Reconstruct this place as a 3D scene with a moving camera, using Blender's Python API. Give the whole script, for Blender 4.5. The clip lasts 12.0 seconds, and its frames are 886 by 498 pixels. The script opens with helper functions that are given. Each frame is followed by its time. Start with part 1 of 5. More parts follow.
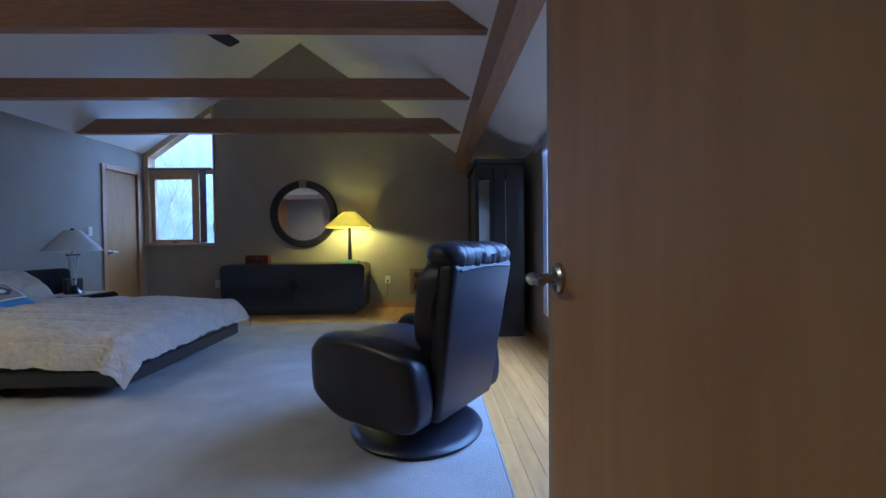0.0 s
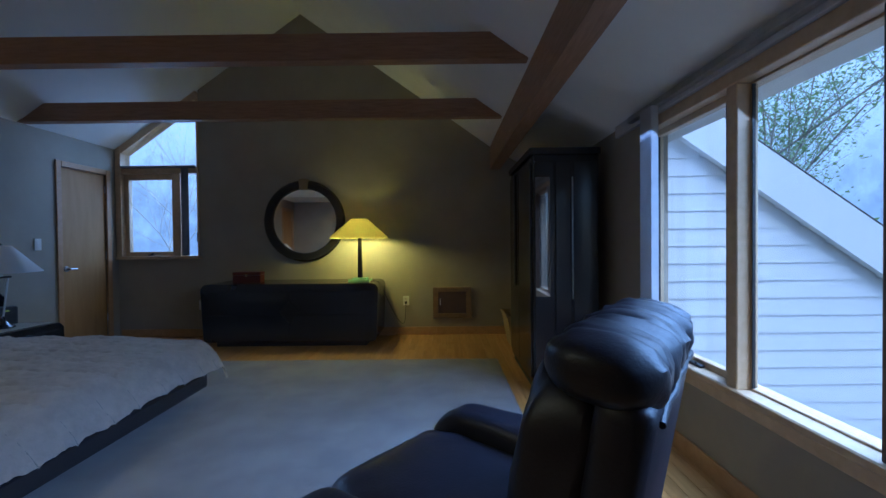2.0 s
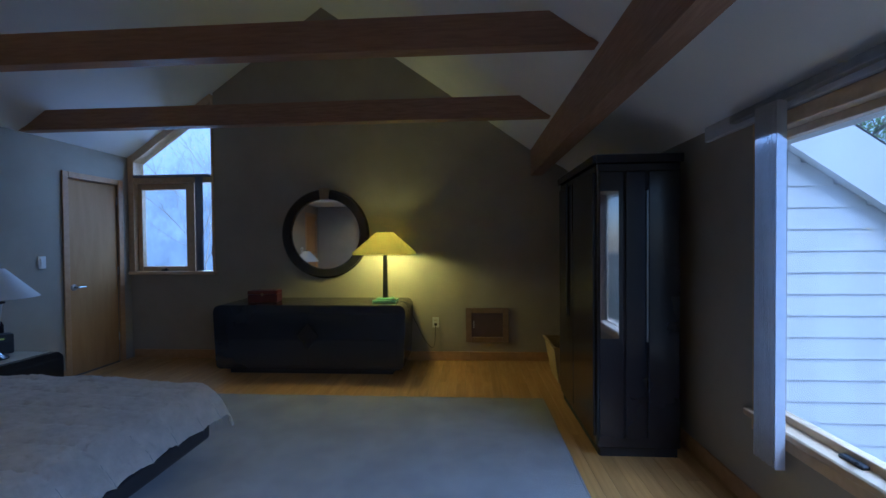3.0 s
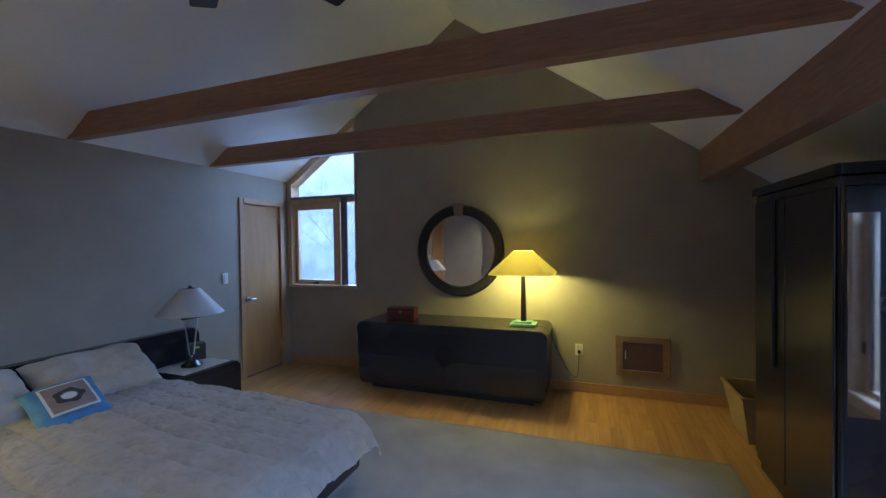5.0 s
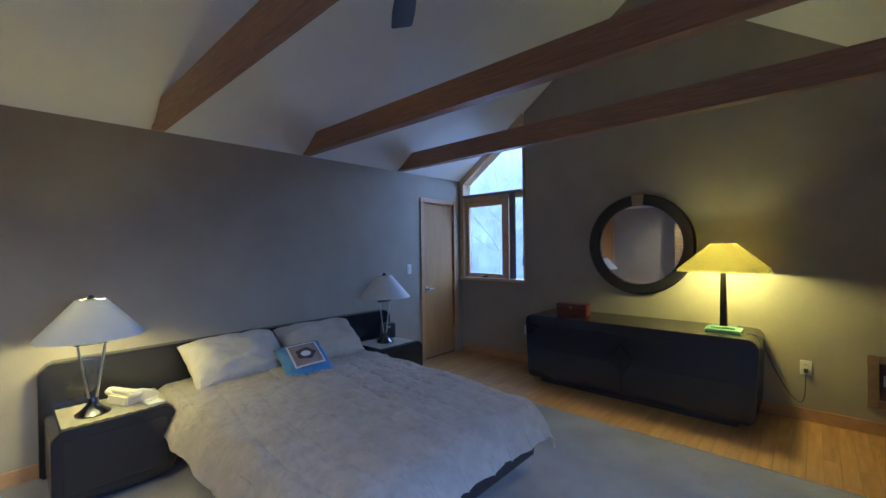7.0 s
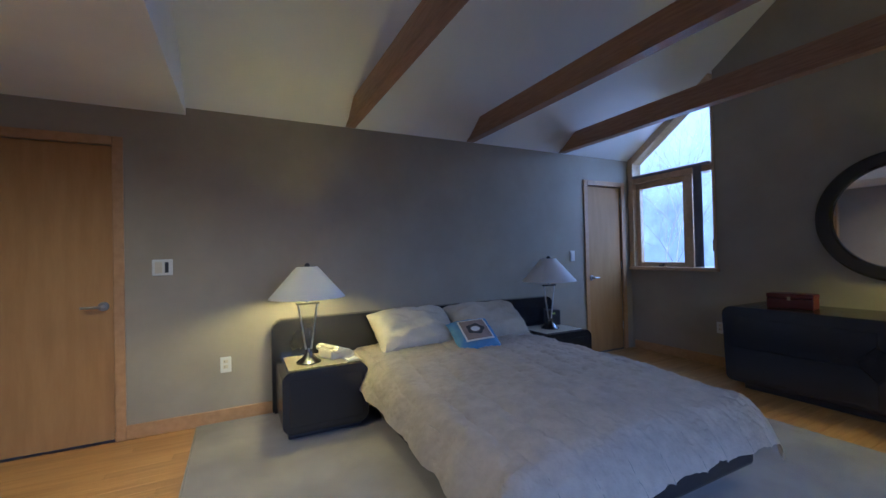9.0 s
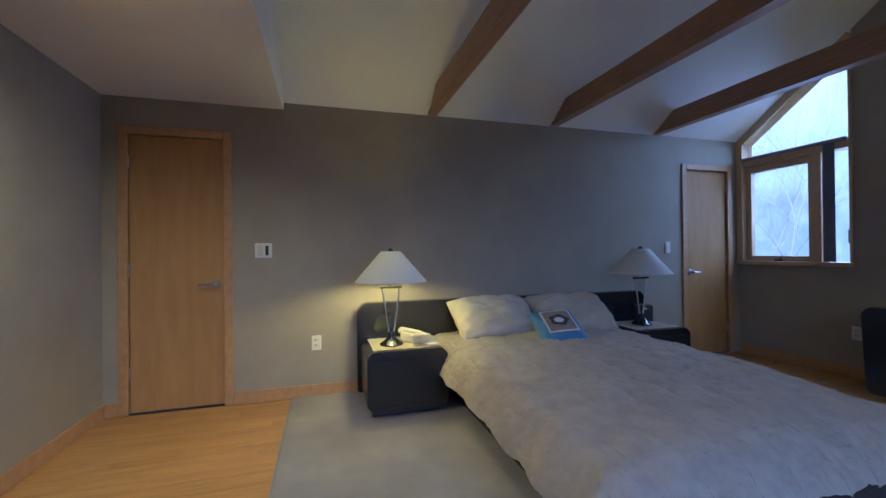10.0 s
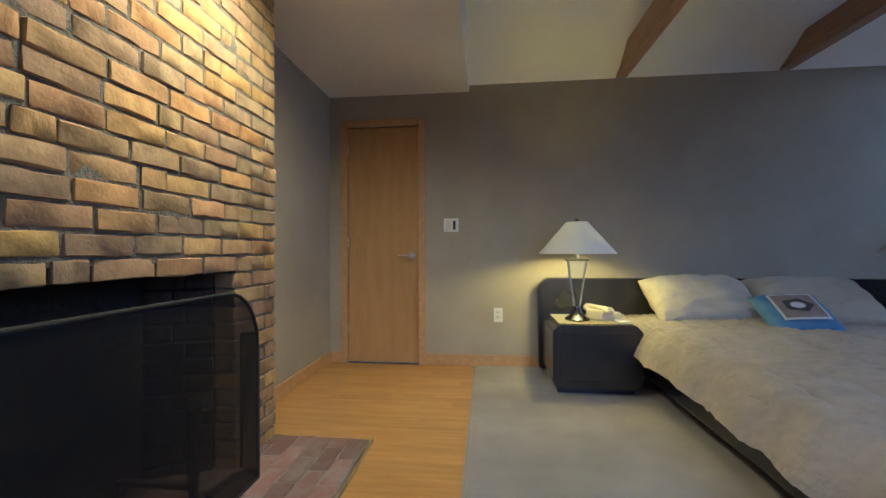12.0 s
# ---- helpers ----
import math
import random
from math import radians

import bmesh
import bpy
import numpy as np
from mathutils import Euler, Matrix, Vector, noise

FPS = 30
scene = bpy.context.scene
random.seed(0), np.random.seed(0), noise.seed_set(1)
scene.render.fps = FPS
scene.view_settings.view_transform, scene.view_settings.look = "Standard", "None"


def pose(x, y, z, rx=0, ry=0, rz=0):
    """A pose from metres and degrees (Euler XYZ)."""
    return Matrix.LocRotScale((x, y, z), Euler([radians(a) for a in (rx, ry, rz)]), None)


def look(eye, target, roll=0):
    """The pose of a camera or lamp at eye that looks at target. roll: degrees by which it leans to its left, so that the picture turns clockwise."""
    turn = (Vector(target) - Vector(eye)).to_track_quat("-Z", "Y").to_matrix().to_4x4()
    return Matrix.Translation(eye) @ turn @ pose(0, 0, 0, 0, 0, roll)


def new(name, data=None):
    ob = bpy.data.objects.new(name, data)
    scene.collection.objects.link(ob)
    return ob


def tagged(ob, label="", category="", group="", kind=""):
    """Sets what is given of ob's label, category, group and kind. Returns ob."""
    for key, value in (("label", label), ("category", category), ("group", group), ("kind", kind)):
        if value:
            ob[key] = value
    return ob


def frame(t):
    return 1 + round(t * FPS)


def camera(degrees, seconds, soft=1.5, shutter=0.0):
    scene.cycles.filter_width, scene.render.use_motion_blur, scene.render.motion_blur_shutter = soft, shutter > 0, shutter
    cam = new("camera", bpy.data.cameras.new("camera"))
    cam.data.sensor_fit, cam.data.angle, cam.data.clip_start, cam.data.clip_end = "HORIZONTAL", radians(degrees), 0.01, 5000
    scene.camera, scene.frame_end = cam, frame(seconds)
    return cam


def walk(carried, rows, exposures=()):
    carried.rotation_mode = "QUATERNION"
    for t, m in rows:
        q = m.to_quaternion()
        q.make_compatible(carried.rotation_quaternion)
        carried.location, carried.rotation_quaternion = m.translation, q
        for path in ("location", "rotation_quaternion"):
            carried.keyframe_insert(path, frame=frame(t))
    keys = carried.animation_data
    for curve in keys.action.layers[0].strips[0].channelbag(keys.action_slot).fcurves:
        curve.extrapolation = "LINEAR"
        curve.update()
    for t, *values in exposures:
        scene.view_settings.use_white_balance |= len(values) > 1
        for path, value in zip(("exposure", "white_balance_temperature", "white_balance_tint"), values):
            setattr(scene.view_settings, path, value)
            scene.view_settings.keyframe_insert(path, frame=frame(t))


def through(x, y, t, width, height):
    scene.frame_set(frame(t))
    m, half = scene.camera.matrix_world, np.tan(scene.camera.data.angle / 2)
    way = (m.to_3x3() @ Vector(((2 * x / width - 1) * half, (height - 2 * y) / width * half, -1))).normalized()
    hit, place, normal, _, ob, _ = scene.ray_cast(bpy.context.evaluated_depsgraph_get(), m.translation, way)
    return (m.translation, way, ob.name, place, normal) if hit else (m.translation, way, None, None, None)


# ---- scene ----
cam = camera(95.4, 12.0)
PATH = [
    (0, (0.238, -0.098, 1.012), (0.294, 1.901, 0.973), -0.6),
    (0.5, (0.174, 0.171, 1.013), (0.24, 2.169, 0.98), -0.7),
    (1, (0.166, 0.474, 1.052), (0.228, 2.473, 1.017), -0.7),
    (1.5, (0.126, 0.775, 1.089), (0.168, 2.774, 1.057), -0.5),
    (2, (0.047, 1.044, 1.153), (0.04, 3.044, 1.123), -0.6),
    (2.5, (-0.013, 1.304, 1.23), (-0.052, 3.303, 1.19), -0.5),
    (3, (-0.071, 1.567, 1.337), (-0.195, 3.563, 1.304), -0.5),
    (4.8, (-0.32, 1.805, 1.517), (-0.932, 3.709, 1.489), -0.9),
    (5, (-0.329, 1.803, 1.53), (-1.015, 3.682, 1.502), -0.8),
    (5.5, (-0.379, 1.768, 1.544), (-1.229, 3.578, 1.513), -0.8),
    (6, (-0.416, 1.733, 1.533), (-1.43, 3.457, 1.506), -0.8),
    (6.5, (-0.442, 1.708, 1.511), (-1.618, 3.325, 1.486), -0.7),
    (7, (-0.399, 1.73, 1.455), (-1.75, 3.204, 1.442), -0.8),
    (7.5, (-0.436, 1.718, 1.43), (-1.921, 3.057, 1.415), -0.8),
    (9.3, (-0.593, 1.612, 1.221), (-2.417, 2.433, 1.237), -1.0),
    (9.5, (-0.614, 1.596, 1.229), (-2.462, 2.359, 1.233), -0.7),
    (10, (-0.631, 1.614, 1.165), (-2.55, 2.178, 1.176), -0.6),
    (10.5, (-0.638, 1.597, 1.106), (-2.605, 1.959, 1.117), -0.6),
    (11, (-0.657, 1.546, 1.073), (-2.65, 1.712, 1.073), -0.4),
    (11.5, (-0.656, 1.508, 1.028), (-2.656, 1.473, 1.034), -0.3),
    (12, (-0.672, 1.454, 0.973), (-2.66, 1.237, 0.98), -0.2),
]
EXPOSURES = [
    (0.0, 0.27, 4250, 18), (0.5, 0.24, 4220, 18), (1.0, 0.18, 4150, 18), (1.5, -0.15, 4200, 14), (2.0, -0.5, 4300, 13), (3.0, -0.5, 4250, 14),
    (5.0, 0.24, 4550, 19), (6.0, 0.27, 4420, 20), (7.5, 0.18, 4400, 20), (9.5, 0.06, 4430, 22), (10.5, 0.08, 4600, 21), (12.0, 0.28, 4760, 16),
]
walk(cam, [(t, look(eye, target, roll)) for t, eye, target, roll in PATH], EXPOSURES)

# ---- world and large lights ----
world = bpy.data.worlds.new("overcast")
scene.world = world
world.use_nodes = True
wn = world.node_tree.nodes
sky = wn.new("ShaderNodeTexSky")
sky.sky_type = "NISHITA"
sky.sun_disc = False
sky.sun_elevation, sky.sun_rotation = radians(50), radians(150)
wn["Background"].inputs["Strength"].default_value = 0.15
world.node_tree.links.new(sky.outputs[0], wn["Background"].inputs["Color"])
sun_data = bpy.data.lights.new("sun", "SUN")
sun_data.energy, sun_data.angle, sun_data.color = 4.8, radians(50), (1.0, 0.98, 0.95)
sun = new("sun", sun_data)
sun.matrix_world = look((0, 0, 0), (-math.sin(radians(150)) * 0.64, -math.cos(radians(150)) * 0.64, -0.77))


def window_light(name, place, target, w, h, watts, colour, spread=130):
    d = bpy.data.lights.new(name, "AREA")
    d.shape, d.size, d.size_y, d.energy, d.color = "RECTANGLE", w, h, watts, colour
    ob = new(name, d)
    d.spread = radians(spread)
    ob.matrix_world = look(place, target)
    return ob


DAY = (0.58, 0.75, 1.0)
window_light("daylight_east", (1.64, 2.5, 1.45), (0.70, 2.5, 0.35), 2.0, 1.3, 52, DAY, 108)
window_light("daylight_north", (-3.52, 6.45, 2.0), (-3.3, 5.2, 1.3), 0.9, 1.6, 26, DAY)


def bulb(name, place, watts, colour, r=0.035):
    d = bpy.data.lights.new(name, "POINT")
    d.energy, d.color, d.shadow_soft_size = watts, colour, r
    ob = new(name, d)
    ob.location = place
    return ob


WARM = (1.0, 0.78, 0.13)
bulb("dresser_bulb", (-0.95, 5.80, 1.317), 42, WARM, 0.06)
bulb("bedside_bulb", (-3.58, 2.08, 1.025), 29, (1.0, 0.74, 0.15), 0.05)
spot_data = bpy.data.lights.new("downlight_beam", "SPOT")
spot_data.energy, spot_data.color, spot_data.spot_size, spot_data.spot_blend, spot_data.shadow_soft_size = 108, (1.0, 0.81, 0.38), radians(165), 0.85, 0.04
spot = new("downlight_beam", spot_data)
spot.matrix_world = look((-2.10, 0.78, 2.29), (-2.12, 0.66, 0.6))


# ---- materials ----
def mat(name, c1, c2=None, rough=0.6, scale=6.0, stretch=(1, 1, 1), metal=0.0, bump=0.0, bump_scale=40.0, coat=0.0, rnd=0.0, hue=0.0, detail=6.0, island=False, spec=0.5, sheen=0.0, lo=0.35, hi=0.65):
    m = bpy.data.materials.new(name)
    m.use_nodes = True
    nt = m.node_tree
    n, l = nt.nodes, nt.links
    b = n["Principled BSDF"]
    b.inputs["Roughness"].default_value = rough
    b.inputs["Metallic"].default_value = metal
    b.inputs["Coat Weight"].default_value = coat
    b.inputs["Coat Roughness"].default_value = 0.12
    b.inputs["Specular IOR Level"].default_value = spec
    b.inputs["Sheen Weight"].default_value = sheen
    tc = n.new("ShaderNodeTexCoord")
    mp = n.new("ShaderNodeMapping")
    mp.inputs["Scale"].default_value = stretch
    l.new(tc.outputs["Object"], mp.inputs["Vector"])
    vec = mp.outputs["Vector"]
    if rnd > 0:
        oi = n.new("ShaderNodeNewGeometry" if island else "ShaderNodeObjectInfo")
        src = oi.outputs["Random Per Island" if island else "Random"]
        off = n.new("ShaderNodeVectorMath")
        off.operation = "MULTIPLY_ADD"
        comb = n.new("ShaderNodeCombineXYZ")
        for k in range(3):
            l.new(src, comb.inputs[k])
        l.new(comb.outputs[0], off.inputs[0])
        off.inputs[1].default_value = (37.0, 91.0, 53.0)
        l.new(vec, off.inputs[2])
        vec = off.outputs[0]
    nz = n.new("ShaderNodeTexNoise")
    nz.inputs["Scale"].default_value = scale
    nz.inputs["Detail"].default_value = detail
    nz.inputs["Roughness"].default_value = 0.6
    l.new(vec, nz.inputs["Vector"])
    r = n.new("ShaderNodeValToRGB")
    r.color_ramp.elements[0].position, r.color_ramp.elements[1].position = lo, hi
    c2 = c2 or tuple(x * 0.88 for x in c1)
    r.color_ramp.elements[0].color = (*c1, 1)
    r.color_ramp.elements[1].color = (*c2, 1)
    l.new(nz.outputs["Fac"], r.inputs["Fac"])
    col = r.outputs["Color"]
    if rnd > 0:
        hsv = n.new("ShaderNodeHueSaturation")
        mr = n.new("ShaderNodeMapRange")
        mr.inputs["To Min"].default_value, mr.inputs["To Max"].default_value = 1 - rnd, 1 + rnd
        l.new(src, mr.inputs["Value"])
        l.new(mr.outputs[0], hsv.inputs["Value"])
        if hue > 0:
            wob = n.new("ShaderNodeMath")
            wob.operation = "MULTIPLY"
            wob.inputs[1].default_value = 7.31
            l.new(src, wob.inputs[0])
            frac = n.new("ShaderNodeMath")
            frac.operation = "FRACT"
            l.new(wob.outputs[0], frac.inputs[0])
            for socket, lo_, hi_ in (("Hue", 0.5 - hue, 0.5 + hue), ("Saturation", 0.82, 1.12)):
                mh = n.new("ShaderNodeMapRange")
                mh.inputs["To Min"].default_value, mh.inputs["To Max"].default_value = lo_, hi_
                l.new(frac.outputs[0] if socket == "Hue" else src, mh.inputs["Value"])
                l.new(mh.outputs[0], hsv.inputs[socket])
        l.new(col, hsv.inputs["Color"])
        col = hsv.outputs["Color"]
    l.new(col, b.inputs["Base Color"])
    rr = n.new("ShaderNodeMapRange")
    rr.inputs["To Min"].default_value, rr.inputs["To Max"].default_value = max(0.02, rough * 0.85), min(1.0, rough * 1.15)
    l.new(nz.outputs["Fac"], rr.inputs["Value"])
    l.new(rr.outputs[0], b.inputs["Roughness"])
    if bump > 0:
        n2 = n.new("ShaderNodeTexNoise")
        n2.inputs["Scale"].default_value = bump_scale
        n2.inputs["Detail"].default_value = 4.0
        l.new(vec, n2.inputs["Vector"])
        bp = n.new("ShaderNodeBump")
        bp.inputs["Strength"].default_value = bump
        bp.inputs["Distance"].default_value = 0.01
        l.new(n2.outputs["Fac"], bp.inputs["Height"])
        l.new(bp.outputs[0], b.inputs["Normal"])
    return m


M_WALL = mat("taupe_paint", (0.350, 0.306, 0.232), (0.318, 0.277, 0.211), 0.75, 3.0, bump=0.12, bump_scale=220)
M_CEIL = mat("ceiling_paint", (0.84, 0.83, 0.81), (0.80, 0.79, 0.77), 0.8, 2.0, bump=0.1, bump_scale=180)
M_BEAM = mat("stained_beam_wood", (0.36, 0.215, 0.125), (0.27, 0.155, 0.088), 0.5, 5.0, (1.2, 14, 14), bump=0.15)
M_GIRDER = mat("stained_girder_wood", (0.36, 0.215, 0.125), (0.27, 0.155, 0.088), 0.5, 5.0, (14, 1.2, 14), bump=0.15)
M_MAPLE = mat("maple_veneer", (0.42, 0.238, 0.083), (0.365, 0.20, 0.068), 0.6, 3.0, (5, 5, 0.7), bump=0.03, spec=0.3)
M_TRIM = mat("maple_trim", (0.46, 0.27, 0.115), (0.39, 0.22, 0.09), 0.45, 5.0, (4, 4, 4), bump=0.05)
# Lighter copy of the trim: bounced light on window frames put into the colour.
M_BRIGHT_SASH = mat("brightened_maple_sash", (0.60, 0.44, 0.26), (0.52, 0.37, 0.21), 0.45, 5.0, (4, 4, 4), bump=0.05)
# Hatch frame's own dark oak; also stands in for shade on two mullions.
M_HATCH_SHADE = mat("dark_oak_and_shaded_mullion", (0.215, 0.135, 0.08), (0.175, 0.108, 0.064), 0.5, 5.0, (4, 4, 4))
M_FLOOR = mat("oak_boards", (0.48, 0.265, 0.075), (0.37, 0.19, 0.048), 0.37, 3.5, (9, 0.9, 9), bump=0.03, coat=0.05, rnd=0.10)
M_RUG = mat("grey_wool_rug", (0.335, 0.302, 0.283), (0.25, 0.225, 0.211), 0.95, 2.6, bump=0.7, bump_scale=320, sheen=0.2, spec=0.1)
M_BLACK = mat("black_lacquer", (0.016, 0.0155, 0.019), (0.020, 0.019, 0.022), 0.24, 1.2, coat=0.25, lo=0.2, hi=0.8)
M_BLACK_MATT = mat("black_satin", (0.02, 0.02, 0.022), (0.03, 0.028, 0.03), 0.45, 3.0)
M_LEATHER = mat("black_leather", (0.0135, 0.0125, 0.0185), (0.020, 0.0185, 0.027), 0.38, 7.0, bump=0.10, bump_scale=150, spec=0.36)
M_QUILT = mat("cream_comforter", (0.635, 0.56, 0.485), (0.53, 0.465, 0.40), 0.9, 11.0, bump=0.9, bump_scale=26, sheen=0.2, spec=0.15)
M_SEAM = mat("seam_thread", (0.40, 0.375, 0.33), (0.34, 0.32, 0.28), 0.9, 9.0)
M_PILLOW = mat("cream_pillowcase", (0.48, 0.44, 0.375), (0.41, 0.375, 0.32), 0.9, 8.0, bump=0.4, bump_scale=50, spec=0.15)
M_BRICK = mat("old_brick", (0.385, 0.24, 0.106), (0.20, 0.12, 0.055), 0.92, 14.0, bump=0.25, bump_scale=70, rnd=0.24, hue=0.013, detail=9.0, lo=0.36, hi=0.74)
# Dark brick for the firebox sides: soot plus the lintel's shadow in one colour.
M_SOOT_SHADE_BRICK = mat("soot_and_shade_brick", (0.085, 0.055, 0.042), (0.045, 0.032, 0.027), 0.95, 12.0, bump=0.3, bump_scale=60, rnd=0.2, lo=0.36, hi=0.72)
M_MORTAR = mat("grey_mortar", (0.17, 0.15, 0.125), (0.10, 0.088, 0.074), 0.95, 18.0, bump=0.7, bump_scale=80)
M_SIDING = mat("white_siding", (0.87, 0.88, 0.89), (0.83, 0.84, 0.85), 0.6, 4.0)
M_STEEL = mat("brushed_steel", (0.55, 0.55, 0.53), (0.45, 0.45, 0.44), 0.3, 20.0, metal=1.0)
M_DARK_CHROME = mat("dark_chrome", (0.10, 0.10, 0.105), (0.07, 0.07, 0.075), 0.22, 12.0, metal=1.0)
M_WHITE = mat("white_plastic", (0.72, 0.71, 0.67), (0.68, 0.67, 0.63), 0.4, 5.0)


def glass(name, tint=(1, 1, 1), rough=0.0):
    m = bpy.data.materials.new(name)
    m.use_nodes = True
    b = m.node_tree.nodes["Principled BSDF"]
    b.inputs["Base Color"].default_value = (*tint, 1)
    b.inputs["Roughness"].default_value = rough
    b.inputs["Transmission Weight"].default_value = 1.0
    b.inputs["IOR"].default_value = 1.45
    return m


def thin_glass(name):
    m = bpy.data.materials.new(name)
    m.use_nodes = True
    n, l = m.node_tree.nodes, m.node_tree.links
    clear = n.new("ShaderNodeBsdfTransparent")
    clear.inputs["Color"].default_value = (0.96, 0.98, 0.98, 1)
    gloss = n.new("ShaderNodeBsdfGlossy")
    gloss.inputs["Roughness"].default_value = 0.01
    lw = n.new("ShaderNodeLayerWeight")
    pw = n.new("ShaderNodeMath")
    pw.operation = "POWER"
    pw.inputs[1].default_value = 4.0
    l.new(lw.outputs["Facing"], pw.inputs[0])
    fr = n.new("ShaderNodeMath")
    fr.operation = "MULTIPLY_ADD"
    fr.inputs[1].default_value, fr.inputs[2].default_value = 0.5, 0.035
    l.new(pw.outputs[0], fr.inputs[0])
    mx = n.new("ShaderNodeMixShader")
    l.new(fr.outputs[0], mx.inputs[0])
    l.new(clear.outputs[0], mx.inputs[1])
    l.new(gloss.outputs[0], mx.inputs[2])
    l.new(mx.outputs[0], n["Material Output"].inputs["Surface"])
    return m


M_GLASS = thin_glass("window_glass")
M_GREEN_GLASS = glass("green_glass", (0.42, 0.80, 0.58), 0.08)
M_GREEN_GLASS.node_tree.nodes["Principled BSDF"].inputs["Transmission Weight"].default_value = 0.45
M_GREY_MIRROR = mat("smoked_mirror", (0.38, 0.38, 0.40), (0.36, 0.36, 0.38), 0.05, 2.0, metal=1.0)
M_MIRROR = mat("mirror_silver", (0.86, 0.86, 0.85), (0.85, 0.85, 0.84), 0.02, 2.0, metal=1.0)


def shade_cloth(name, colour, through):
    m = bpy.data.materials.new(name)
    m.use_nodes = True
    n, l = m.node_tree.nodes, m.node_tree.links
    out = n["Material Output"]
    d = n.new("ShaderNodeBsdfDiffuse")
    tr = n.new("ShaderNodeBsdfTranslucent")
    mx = n.new("ShaderNodeMixShader")
    nz = n.new("ShaderNodeTexNoise")
    nz.inputs["Scale"].default_value = 180
    mc = n.new("ShaderNodeMixRGB")
    mc.inputs[1].default_value = (*colour, 1)
    mc.inputs[2].default_value = (*[c * 0.85 for c in colour], 1)
    l.new(nz.outputs["Fac"], mc.inputs[0])
    l.new(mc.outputs[0], d.inputs["Color"])
    l.new(mc.outputs[0], tr.inputs["Color"])
    mx.inputs[0].default_value = through
    l.new(d.outputs[0], mx.inputs[1])
    l.new(tr.outputs[0], mx.inputs[2])
    l.new(mx.outputs[0], out.inputs["Surface"])
    return m


def see_through(name, colour, alpha):
    m = mat(name, colour, None, 0.6, 30.0)
    m.node_tree.nodes["Principled BSDF"].inputs["Alpha"].default_value = alpha
    m.node_tree.nodes["Principled BSDF"].inputs["Specular IOR Level"].default_value = 0.3
    return m


def glow(name, colour, strength):
    m = bpy.data.materials.new(name)
    m.use_nodes = True
    b = m.node_tree.nodes["Principled BSDF"]
    b.inputs["Base Color"].default_value = (*colour, 1)
    b.inputs["Emission Color"].default_value = (*colour, 1)
    b.inputs["Emission Strength"].default_value = strength
    return m


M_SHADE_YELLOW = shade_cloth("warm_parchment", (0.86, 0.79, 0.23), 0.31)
M_SHADE_WHITE = shade_cloth("white_linen", (0.72, 0.71, 0.69), 0.10)
M_MESH = see_through("black_wire_mesh", (0.008, 0.008, 0.009), 0.56)
M_SOOT_BLACK = mat("soot_black", (0.012, 0.011, 0.011), (0.02, 0.018, 0.016), 0.95, 8.0, bump=0.6, bump_scale=30)
M_RED = mat("red_lacquer", (0.10, 0.012, 0.012), (0.07, 0.008, 0.008), 0.35, 8.0)
M_BLUE = mat("blue_cotton", (0.10, 0.22, 0.42), (0.08, 0.18, 0.36), 0.85, 14.0, bump=0.3, bump_scale=90)
M_PICTURE_PALE = mat("pale_print", (0.62, 0.62, 0.60), (0.55, 0.55, 0.53), 0.8, 14.0)
M_PICTURE_BROWN = mat("taupe_print", (0.26, 0.20, 0.17), (0.20, 0.155, 0.13), 0.8, 14.0)
M_PICTURE_DARK = mat("black_print", (0.03, 0.03, 0.035), (0.05, 0.045, 0.045), 0.8, 20.0)
M_CREAM = mat("cream_plastic", (0.66, 0.60, 0.46), (0.60, 0.54, 0.41), 0.4, 8.0)
M_DOILY = mat("cream_cloth", (0.62, 0.56, 0.43), (0.54, 0.48, 0.36), 0.9, 22.0, bump=0.5, bump_scale=120)
M_GOLD = mat("gilt_panel", (0.36, 0.28, 0.16), (0.28, 0.21, 0.12), 0.45, 12.0, metal=0.3)
M_MAROON = mat("maroon_panel", (0.07, 0.040, 0.052), (0.085, 0.05, 0.062), 0.5, 9.0)
M_BLIND = mat("white_vertical_blind", (0.56, 0.56, 0.58), (0.50, 0.50, 0.52), 0.7, 9.0, bump=0.15, bump_scale=80)
M_BLIND_DARK = mat("dark_blind", (0.25, 0.25, 0.265), (0.20, 0.20, 0.215), 0.7, 9.0)
M_BASKET = mat("tan_woven_bin", (0.42, 0.30, 0.15), (0.30, 0.20, 0.09), 0.7, 30.0, (1, 1, 4), bump=0.6, bump_scale=70)
M_IRON = mat("black_iron", (0.015, 0.015, 0.016), (0.025, 0.024, 0.023), 0.55, 20.0, bump=0.4, bump_scale=60)
M_VENT = mat("bronze_register", (0.035, 0.028, 0.022), (0.05, 0.04, 0.03), 0.45, 20.0, metal=0.4)
M_FAN = mat("dark_fan_blade", (0.02, 0.018, 0.02), (0.03, 0.026, 0.026), 0.4, 6.0)
M_HEARTH = mat("worn_hearth_brick", (0.20, 0.105, 0.08), (0.24, 0.19, 0.165), 0.8, 9.0, bump=0.5, bump_scale=50, rnd=0.3, detail=9.0, lo=0.42, hi=0.72)
M_HEARTH_JOINT = mat("pale_hearth_mortar", (0.27, 0.245, 0.22), (0.17, 0.15, 0.135), 0.95, 14.0, bump=0.5, bump_scale=70)
M_ROOF = mat("dark_shingle", (0.05, 0.05, 0.055), (0.08, 0.08, 0.08), 0.9, 20.0, bump=0.5)
M_GROUND = mat("leaf_litter_ground", (0.16, 0.13, 0.09), (0.10, 0.11, 0.06), 0.95, 0.6, bump=0.6, bump_scale=4)
